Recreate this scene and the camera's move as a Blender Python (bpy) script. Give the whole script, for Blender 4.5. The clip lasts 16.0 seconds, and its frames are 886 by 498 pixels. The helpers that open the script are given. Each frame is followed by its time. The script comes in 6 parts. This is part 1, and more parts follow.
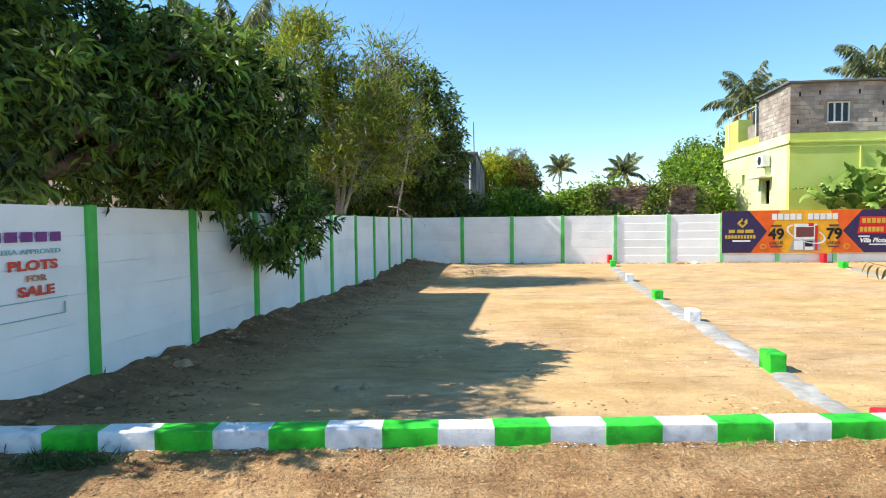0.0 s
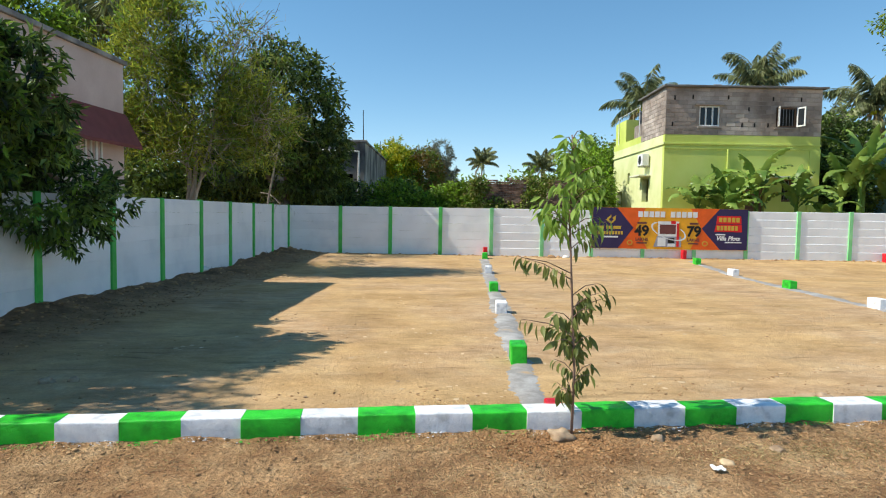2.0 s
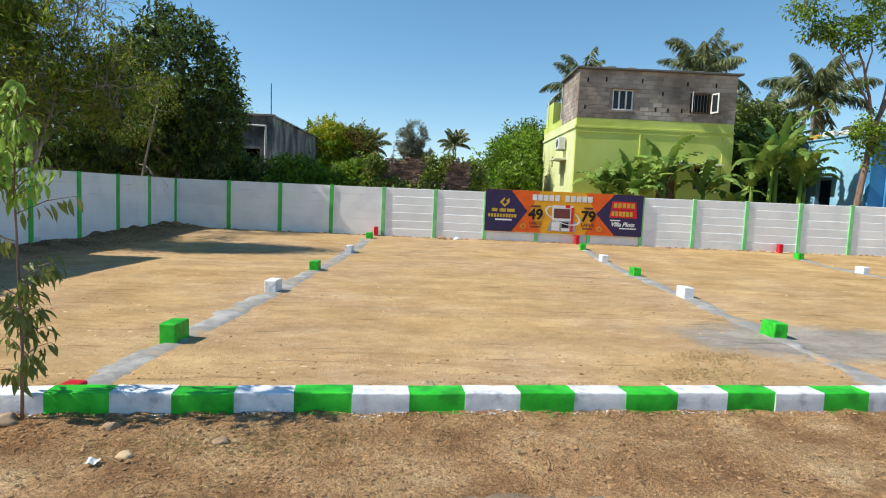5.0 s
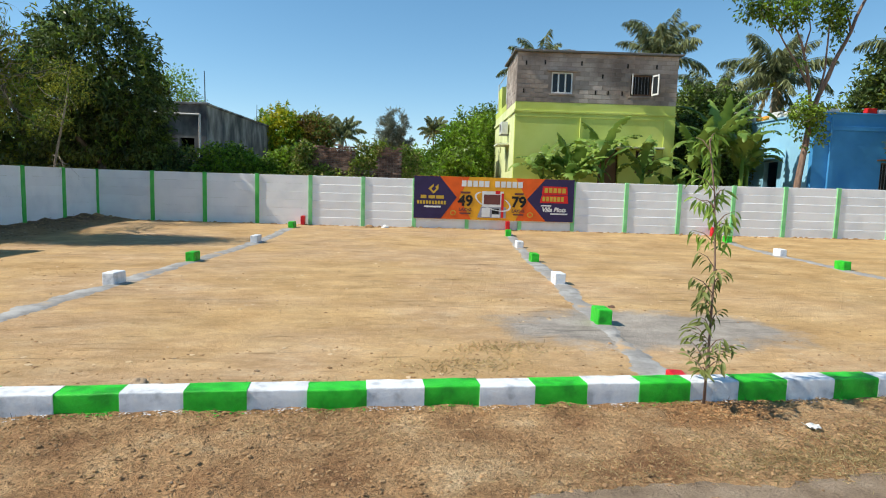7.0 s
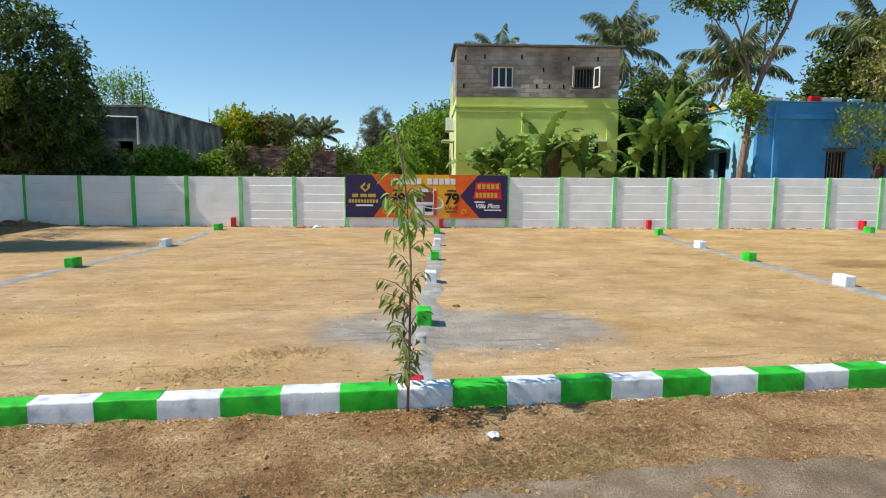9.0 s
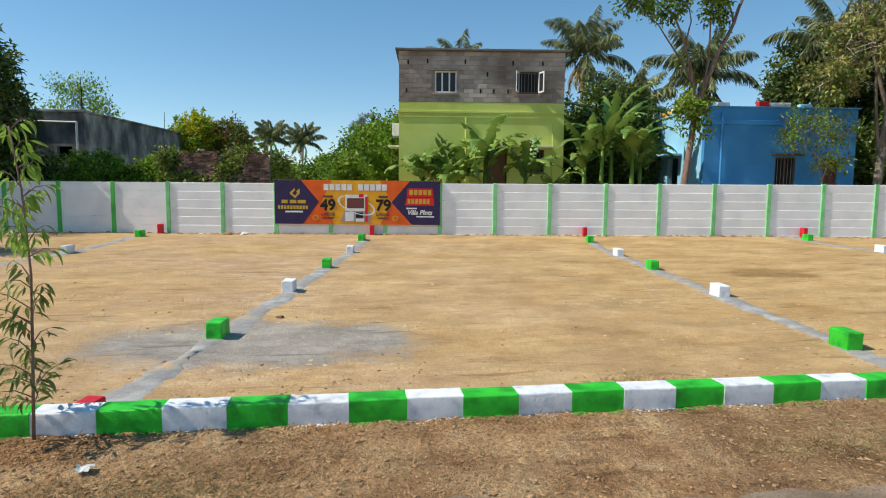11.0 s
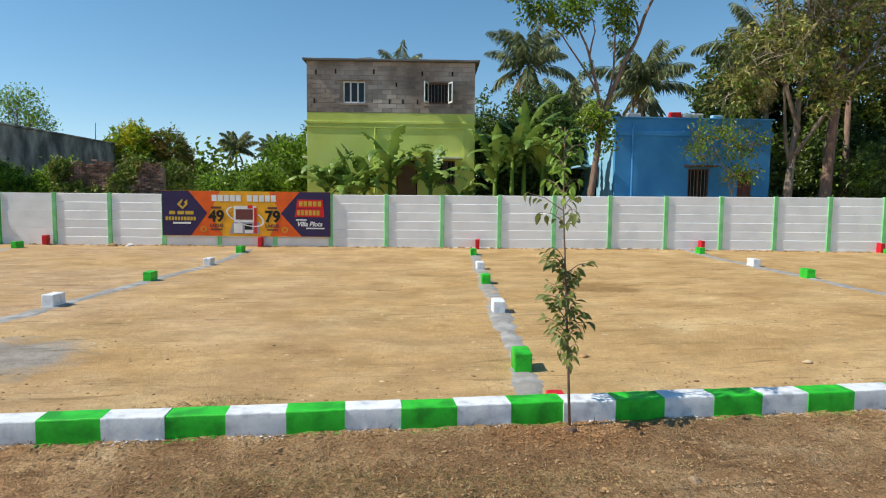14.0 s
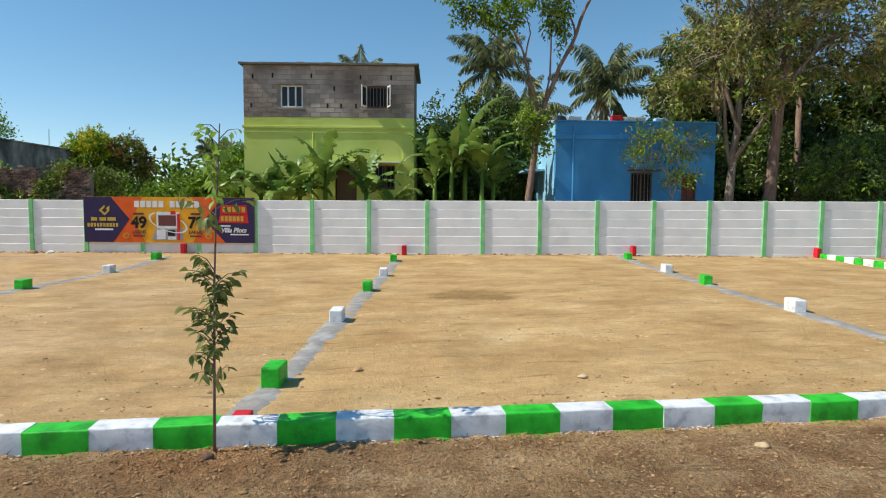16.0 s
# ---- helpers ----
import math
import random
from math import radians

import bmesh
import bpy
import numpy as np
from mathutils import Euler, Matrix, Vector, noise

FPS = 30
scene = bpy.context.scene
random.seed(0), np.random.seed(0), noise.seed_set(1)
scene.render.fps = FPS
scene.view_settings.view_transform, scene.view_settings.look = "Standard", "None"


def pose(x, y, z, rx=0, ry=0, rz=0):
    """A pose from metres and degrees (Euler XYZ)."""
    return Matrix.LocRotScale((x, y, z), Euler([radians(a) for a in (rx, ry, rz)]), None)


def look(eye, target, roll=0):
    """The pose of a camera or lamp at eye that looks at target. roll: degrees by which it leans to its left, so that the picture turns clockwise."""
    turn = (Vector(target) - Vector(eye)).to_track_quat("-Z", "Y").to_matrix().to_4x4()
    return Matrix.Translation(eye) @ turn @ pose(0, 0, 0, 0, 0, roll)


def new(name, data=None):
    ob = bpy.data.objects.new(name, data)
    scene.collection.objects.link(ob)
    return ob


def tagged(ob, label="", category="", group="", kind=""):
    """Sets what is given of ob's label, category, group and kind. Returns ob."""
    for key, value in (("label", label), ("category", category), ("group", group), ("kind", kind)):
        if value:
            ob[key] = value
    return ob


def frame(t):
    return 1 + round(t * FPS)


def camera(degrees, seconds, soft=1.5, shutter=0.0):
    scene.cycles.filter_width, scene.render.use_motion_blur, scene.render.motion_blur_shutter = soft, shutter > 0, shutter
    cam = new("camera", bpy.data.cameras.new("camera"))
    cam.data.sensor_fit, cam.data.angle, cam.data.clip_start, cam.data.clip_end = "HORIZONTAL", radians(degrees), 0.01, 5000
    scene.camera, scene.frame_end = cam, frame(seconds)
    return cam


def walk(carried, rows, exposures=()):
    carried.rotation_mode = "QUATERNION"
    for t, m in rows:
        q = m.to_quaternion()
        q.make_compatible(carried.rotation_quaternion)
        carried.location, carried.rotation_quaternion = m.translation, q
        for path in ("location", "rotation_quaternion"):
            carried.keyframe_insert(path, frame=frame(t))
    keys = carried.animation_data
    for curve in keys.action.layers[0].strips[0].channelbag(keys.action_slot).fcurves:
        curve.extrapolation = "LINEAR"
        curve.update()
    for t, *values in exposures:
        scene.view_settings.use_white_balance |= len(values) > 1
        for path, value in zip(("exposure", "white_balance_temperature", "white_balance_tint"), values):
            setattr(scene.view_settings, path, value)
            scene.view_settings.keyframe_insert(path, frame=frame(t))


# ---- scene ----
cam = camera(72.6, 16.0, soft=1.1)
METRES, EYE, TILT, LEAN, TURN = 21.6, 1.72, -1.15, 0.0, 0.2
ROWS = [
    (0.0, 0.0, 0.0, 0.0, -0.01, -1.32, 0.63),
    (0.5, 0.0248, 0.0017, 0.0002, -1.98, -1.25, 0.27),
    (1.0, 0.0512, 0.0043, 0.0002, -4.51, -1.1, 0.08),
    (1.5, 0.08, 0.0022, 0.0, -5.56, -1.64, -0.24),
    (2.0, 0.1085, 0.0018, -0.001, -6.21, -2.2, -0.83),
    (2.5, 0.1395, 0.0009, -0.0004, -6.6, -2.52, -1.18),
    (3.0, 0.1701, 0.0014, -0.0011, -6.93, -2.91, -1.31),
    (3.5, 0.2018, 0.0013, -0.0009, -6.97, -3.15, -1.7),
    (4.0, 0.2328, 0.0025, -0.0012, -6.93, -3.39, -2.21),
    (4.5, 0.2656, 0.003, -0.0012, -6.98, -3.61, -2.43),
    (7.0, 0.4225, 0.0062, 0.0007, -7.47, -4.92, -1.54),
    (7.5, 0.4515, 0.0074, 0.0017, -7.61, -5.18, -1.41),
    (8.0, 0.4815, 0.0063, 0.0023, -7.56, -5.28, -1.51),
    (8.5, 0.5113, 0.006, 0.0026, -7.73, -5.26, -0.99),
    (9.0, 0.542, 0.0044, 0.0029, -7.69, -5.15, -0.27),
    (11.5, 0.7029, 0.0122, 0.002, -7.47, -4.32, -0.36),
    (12.0, 0.7365, 0.0114, 0.0025, -7.51, -4.12, -0.32),
    (12.5, 0.7685, 0.0113, 0.0021, -7.54, -3.83, -0.22),
    (13.0, 0.8009, 0.0088, 0.0026, -7.48, -3.66, -0.22),
    (13.5, 0.8326, 0.0079, 0.0021, -7.28, -3.47, -0.4),
    (14.0, 0.8654, 0.0075, 0.0029, -7.26, -3.36, -0.48),
    (14.5, 0.898, 0.0081, 0.0027, -7.12, -3.16, -0.59),
    (15.0, 0.9314, 0.0079, 0.0036, -7.09, -3.0, -0.49),
    (15.5, 0.965, 0.0097, 0.0033, -6.9, -2.81, -0.5),
    (16.0, 0.9989, 0.0124, 0.0032, -6.91, -2.82, -0.3),
]
EXPOSURES = [(0.0, 0.9), (0.5, 0.4), (1.0, 0.25), (1.5, 0.25), (2.0, 0.32), (2.5, 0.32), (4.5, 0.24), (7.0, 0.22), (9.0, 0.16), (12.5, 0.06), (16.0, 0.06)]
walk(cam, [(t, pose(0, 0, EYE, TILT, LEAN, TURN) @ pose(METRES * x, METRES * y, METRES * z, 90 + pitch, roll, yaw)) for t, x, y, z, yaw, pitch, roll in ROWS],
     exposures=EXPOSURES)

# ---------------------------------------------------------------- light
SUN_EL, SUN_AZ = 47.0, 182.0          # the sun stands over -x
world = bpy.data.worlds.new("sky")
scene.world = world
world.use_nodes = True
wn = world.node_tree.nodes
wl = world.node_tree.links
sky = wn.new("ShaderNodeTexSky")
sky.sky_type = "NISHITA"
sky.sun_disc = False
sky.sun_elevation = radians(SUN_EL)
sky.sun_rotation = radians(270)
sky.altitude = 1800
sky.air_density = 1.0
sky.dust_density = 0.0
sky.ozone_density = 1.8
hue = wn.new("ShaderNodeHueSaturation")
hue.inputs["Saturation"].default_value = 1.30
hue.inputs["Hue"].default_value = 0.490
soften = wn.new("ShaderNodeGamma")
soften.inputs["Gamma"].default_value = 0.80
wl.new(sky.outputs[0], soften.inputs["Color"])
wl.new(soften.outputs[0], hue.inputs["Color"])
wl.new(hue.outputs[0], wn["Background"].inputs[0])
wn["Background"].inputs[1].default_value = 0.184
sun = new("sun", bpy.data.lights.new("sun", "SUN"))
sun.data.energy = 4.8
sun.data.angle = radians(0.6)
sun.data.color = (1.0, 0.945, 0.82)
a, e = radians(SUN_AZ), radians(SUN_EL)
sun.matrix_world = look((-40, 0, 40), (-40 - math.cos(e) * math.cos(a), -math.cos(e) * math.sin(a), 40 - math.sin(e)))


# ---------------------------------------------------------------- materials
def material(name, colours, scale=4.0, rough=0.8, bump=0.0, bump_scale=30.0, detail=6.0, fine=None, spec=0.3,
             island=0.0, obj_random=0.0, stretch=(1, 1, 1), dist=0.02, metal=0.0, lo=0.35, hi=0.65, through_light=0.0):
    """Noise between colours, finer grain over it, bump; variation by island or by object."""
    m = bpy.data.materials.new(name)
    m.use_nodes = True
    nt = m.node_tree
    N, Lk = nt.nodes, nt.links
    b = N["Principled BSDF"]
    b.inputs["Roughness"].default_value = rough
    b.inputs["Metallic"].default_value = metal
    b.inputs["Specular IOR Level"].default_value = spec
    geo = N.new("ShaderNodeNewGeometry")
    mp = N.new("ShaderNodeMapping")
    mp.inputs["Scale"].default_value = stretch
    Lk.new(geo.outputs["Position"], mp.inputs[0])
    n1 = N.new("ShaderNodeTexNoise")
    n1.inputs["Scale"].default_value = scale
    n1.inputs["Detail"].default_value = detail
    Lk.new(mp.outputs[0], n1.inputs[0])
    rmp = N.new("ShaderNodeValToRGB")
    Lk.new(n1.outputs[0], rmp.inputs[0])
    el = rmp.color_ramp.elements
    k = len(colours)
    el[0].position, el[0].color = lo, (*colours[0], 1)
    el[1].position, el[1].color = hi, (*colours[-1], 1)
    for i in range(1, k - 1):
        q = el.new(lo + (hi - lo) * i / (k - 1))
        q.color = (*colours[i], 1)
    col = rmp.outputs[0]

    def times(c, fac_socket, low, high):
        mr = N.new("ShaderNodeMapRange")
        Lk.new(fac_socket, mr.inputs[0])
        mr.inputs[3].default_value, mr.inputs[4].default_value = low, high
        mx = N.new("ShaderNodeVectorMath")
        mx.operation = "SCALE"
        Lk.new(c, mx.inputs[0])
        Lk.new(mr.outputs[0], mx.inputs["Scale"])
        return mx.outputs[0]
    n2 = N.new("ShaderNodeTexNoise")
    n2.inputs["Scale"].default_value = bump_scale
    n2.inputs["Detail"].default_value = 8
    n2.inputs["Roughness"].default_value = 0.7
    Lk.new(mp.outputs[0], n2.inputs[0])
    if fine:
        col = times(col, n2.outputs[0], 1 - fine, 1 + fine)
    if island:
        col = times(col, geo.outputs["Random Per Island"], 1 - island, 1 + island)
    if obj_random:
        oi = N.new("ShaderNodeObjectInfo")
        col = times(col, oi.outputs["Random"], 1 - obj_random, 1 + obj_random)
    Lk.new(col, b.inputs["Base Color"])
    if bump:
        bp = N.new("ShaderNodeBump")
        bp.inputs["Strength"].default_value = bump
        bp.inputs["Distance"].default_value = dist
        Lk.new(n2.outputs[0], bp.inputs["Height"])
        Lk.new(bp.outputs[0], b.inputs["Normal"])
    if through_light:
        tr = N.new("ShaderNodeBsdfTranslucent")
        Lk.new(col, tr.inputs[0])
        mix = N.new("ShaderNodeMixShader")
        mix.inputs[0].default_value = through_light
        Lk.new(b.outputs[0], mix.inputs[1])
        Lk.new(tr.outputs[0], mix.inputs[2])
        Lk.new(mix.outputs[0], N["Material Output"].inputs[0])
    return m


def plain(name, c, rough=0.6, fine=0.12, bump=0.0, **kw):
    d = tuple(v * 0.85 for v in c)
    return material(name, [d, c], scale=3.0, rough=rough, fine=fine, bump=bump, **kw)


M = {}
M["white_paint"] = material("white_paint", [(0.80, 0.81, 0.83), (0.88, 0.88, 0.89), (0.91, 0.91, 0.92)], 1.3, 0.6, 0.25, 45, fine=0.07, obj_random=0.04, dist=0.01)
M["green_paint"] = material("green_paint", [(0.06, 0.43, 0.075), (0.10, 0.54, 0.11)], 3, 0.5, 0.2, 40, fine=0.1, obj_random=0.06)
M["kerb_white"] = material("kerb_white", [(0.52, 0.53, 0.55), (0.75, 0.76, 0.79), (0.84, 0.84, 0.85)], 8, 0.6, 0.5, 35, fine=0.12, obj_random=0.05, lo=0.3, hi=0.6)
M["kerb_green"] = material("kerb_green", [(0.02, 0.32, 0.02), (0.03, 0.52, 0.03), (0.045, 0.60, 0.04)], 6, 0.45, 0.5, 35, fine=0.12, obj_random=0.06)
M["green_thin"] = material("green_thin", [(0.17, 0.55, 0.20), (0.30, 0.68, 0.33)], 3, 0.5, 0.2, 40, fine=0.1, obj_random=0.1)
M["red_paint"] = material("red_paint", [(0.5, 0.01, 0.02), (0.68, 0.02, 0.03)], 6, 0.45, 0.3, 40, fine=0.1)
M["cement"] = material("cement", [(0.50, 0.335, 0.185), (0.34, 0.315, 0.285), (0.28, 0.265, 0.25), (0.38, 0.365, 0.345), (0.44, 0.425, 0.405)], 2.6, 0.9, 0.5, 30, detail=10, fine=0.3, lo=0.28, hi=0.70)
M["asphalt"] = material("asphalt", [(0.25, 0.182, 0.125), (0.34, 0.25, 0.172), (0.43, 0.325, 0.23)], 3.0, 0.95, 1.0, 45, fine=0.6, spec=0.08, dist=0.03)
M["stone"] = material("stone", [(0.27, 0.18, 0.11), (0.44, 0.32, 0.21)], 9, 0.9, 0.7, 20, fine=0.35, island=0.25)
M["clod"] = material("clod", [(0.27, 0.155, 0.076), (0.44, 0.275, 0.14)], 3, 0.95, 0.4, 30, fine=0.2, island=0.28)
M["red_soil"] = material("red_soil", [(0.29, 0.145, 0.064), (0.43, 0.235, 0.105)], 3, 0.95, 0.4, 30, fine=0.2, island=0.35)
M["chip"] = material("chip", [(0.53, 0.38, 0.22), (0.65, 0.50, 0.33)], 4, 0.9, 0.3, 30, fine=0.15, island=0.2)
M["dry_grass"] = material("dry_grass", [(0.35, 0.265, 0.125), (0.53, 0.42, 0.215)], 2, 0.8, island=0.45, through_light=0.25)
M["pale_straw"] = material("pale_straw", [(0.46, 0.35, 0.18), (0.66, 0.53, 0.29)], 2, 0.8, island=0.3, through_light=0.3)
M["straw_brown"] = material("straw_brown", [(0.30, 0.195, 0.095), (0.50, 0.36, 0.19)], 2, 0.85, island=0.5, through_light=0.15)
M["litter"] = material("litter", [(0.10, 0.06, 0.03), (0.25, 0.16, 0.08)], 3, 0.9, island=0.5)
M["bark"] = material("bark", [(0.13, 0.10, 0.075), (0.25, 0.20, 0.155)], 3, 0.95, 0.8, 14, fine=0.3, stretch=(3, 3, 0.7))
M["bark_pale"] = material("bark_pale", [(0.24, 0.20, 0.16), (0.40, 0.34, 0.27)], 3, 0.95, 0.6, 18, fine=0.25, stretch=(3, 3, 0.7))
M["bark_red"] = material("bark_red", [(0.16, 0.10, 0.075), (0.30, 0.20, 0.15)], 3, 0.95, 0.6, 18, fine=0.25, stretch=(3, 3, 0.7))
M["palm_bark"] = material("palm_bark", [(0.20, 0.17, 0.13), (0.33, 0.28, 0.22)], 5, 0.95, 0.8, 12, fine=0.25, stretch=(1, 1, 6))


def leaf_mat(name, lo_c, hi_c, island=0.35, tl=0.3, rough=0.45, scale=0.8):
    return material(name, [lo_c, hi_c], scale, rough, island=island, through_light=tl, spec=0.35, detail=3)


M["mango_leaf"] = leaf_mat("mango_leaf", (0.034, 0.074, 0.017), (0.17, 0.25, 0.06), 0.85, 0.3, 0.45)
M["mango_leaf_far"] = leaf_mat("mango_leaf_far", (0.055, 0.095, 0.024), (0.17, 0.23, 0.065), 0.7, 0.3, 0.4)
M["mango_flush"] = leaf_mat("mango_flush", (0.20, 0.11, 0.03), (0.26, 0.19, 0.045), 0.4, 0.3)
M["fresh_leaf"] = leaf_mat("fresh_leaf", (0.15, 0.27, 0.035), (0.24, 0.36, 0.05), 0.35, 0.35)
M["olive_leaf"] = leaf_mat("olive_leaf", (0.16, 0.195, 0.022), (0.36, 0.38, 0.05), 0.6, 0.38)
M["yellow_leaf"] = leaf_mat("yellow_leaf", (0.36, 0.38, 0.02), (0.55, 0.50, 0.03), 0.35, 0.35)
M["bush_leaf"] = leaf_mat("bush_leaf", (0.09, 0.155, 0.022), (0.21, 0.29, 0.04), 0.6, 0.28)
M["bright_bush"] = leaf_mat("bright_bush", (0.15, 0.28, 0.022), (0.28, 0.42, 0.035), 0.5, 0.32)
M["tan_leaf"] = leaf_mat("tan_leaf", (0.20, 0.20, 0.055), (0.40, 0.37, 0.12), 0.6, 0.35)
M["palm_leaf"] = leaf_mat("palm_leaf", (0.16, 0.19, 0.08), (0.32, 0.345, 0.16), 0.5, 0.32)
M["casuarina_leaf"] = leaf_mat("casuarina_leaf", (0.17, 0.20, 0.15), (0.30, 0.33, 0.26), 0.4, 0.3)
M["twig_grey"] = material("twig_grey", [(0.24, 0.19, 0.14), (0.42, 0.35, 0.27)], 3, 0.95, island=0.35)
M["palm_dry"] = leaf_mat("palm_dry", (0.32, 0.24, 0.10), (0.46, 0.36, 0.17), 0.3, 0.25)
M["banana_leaf"] = leaf_mat("banana_leaf", (0.085, 0.165, 0.03), (0.24, 0.34, 0.07), 0.45, 0.28, 0.4)
M["sapling_leaf"] = leaf_mat("sapling_leaf", (0.14, 0.185, 0.042), (0.29, 0.32, 0.09), 0.4, 0.35)
M["sapling_top"] = leaf_mat("sapling_top", (0.22, 0.38, 0.05), (0.34, 0.50, 0.09), 0.3, 0.45)
M["weed_leaf"] = leaf_mat("weed_leaf", (0.06, 0.10, 0.03), (0.12, 0.17, 0.05), 0.4, 0.2)
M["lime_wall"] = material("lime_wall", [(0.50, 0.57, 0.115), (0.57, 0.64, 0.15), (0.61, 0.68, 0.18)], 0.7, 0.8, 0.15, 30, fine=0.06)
# paler copy of the lime: sun glare on the house's left side, in the colour
M["lime_sunlit"] = material("lime_sunlit", [(0.58, 0.62, 0.28), (0.66, 0.70, 0.36), (0.72, 0.75, 0.42)], 0.7, 0.8, 0.15, 30, fine=0.06)
M["cream_paint"] = plain("cream_paint", (0.75, 0.74, 0.55))
M["grey_block"] = material("grey_block", [(0.20, 0.158, 0.133), (0.325, 0.268, 0.229), (0.45, 0.385, 0.338)], 0.7, 0.95, 0.5, 25, fine=0.3, obj_random=0.2)
M["mortar"] = material("mortar", [(0.23, 0.188, 0.16), (0.34, 0.288, 0.25)], 3, 0.95, 0.5, 30, fine=0.2)
M["grey_wall"] = material("grey_wall", [(0.10, 0.10, 0.105), (0.22, 0.215, 0.21), (0.42, 0.41, 0.39)], 0.9, 0.95, 0.3, 20, fine=0.25, stretch=(1.4, 1.4, 0.8))
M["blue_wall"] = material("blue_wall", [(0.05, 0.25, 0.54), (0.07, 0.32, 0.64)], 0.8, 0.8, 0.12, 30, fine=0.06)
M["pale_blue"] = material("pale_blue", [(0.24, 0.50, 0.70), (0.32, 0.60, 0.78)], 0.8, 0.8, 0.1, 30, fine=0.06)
M["pink_wall"] = material("pink_wall", [(0.52, 0.40, 0.36), (0.64, 0.52, 0.47)], 0.7, 0.85, 0.2, 20, fine=0.1)
M["maroon"] = plain("maroon", (0.22, 0.07, 0.065), 0.8)
M["brick"] = material("brick", [(0.09, 0.055, 0.042), (0.19, 0.11, 0.078), (0.31, 0.20, 0.145)], 3, 0.95, 0.5, 30, fine=0.25, obj_random=0.4)
M["frame_white"] = plain("frame_white", (0.78, 0.78, 0.76), 0.5)
M["dark_inside"] = plain("dark_inside", (0.02, 0.018, 0.016), 0.9)
M["wood"] = plain("wood", (0.16, 0.09, 0.05), 0.6)
M["steel"] = plain("steel", (0.30, 0.30, 0.30), 0.45, metal=0.8)
M["roof_sheet"] = plain("roof_sheet", (0.16, 0.155, 0.15), 0.8)
M["black_plastic"] = plain("black_plastic", (0.03, 0.03, 0.035), 0.45)
M["rubber_white"] = plain("rubber_white", (0.75, 0.75, 0.72), 0.7)
M["orange_cloth"] = plain("orange_cloth", (0.75, 0.35, 0.05), 0.8)
M["wire"] = plain("wire", (0.05, 0.05, 0.05), 0.6)
glass = plain("window_glass", (0.03, 0.035, 0.04), 0.08)
M["glass"] = glass
for nm, c in dict(navy=(0.035, 0.022, 0.085), orange=(0.80, 0.12, 0.012), amber=(0.85, 0.40, 0.02), print_white=(0.80, 0.80, 0.80), print_black=(0.012, 0.01, 0.01),
                  print_red=(0.70, 0.02, 0.02), print_gold=(0.62, 0.40, 0.05), print_grey=(0.33, 0.34, 0.40), print_brick=(0.16, 0.05, 0.045),
                  sign_violet=(0.22, 0.05, 0.24), sign_teal=(0.30, 0.50, 0.50), sign_red=(0.68, 0.08, 0.05), sign_brown=(0.50, 0.20, 0.10), sign_blue=(0.06, 0.25, 0.55)).items():
    M[nm] = plain(nm, c, 0.45, 0.05)


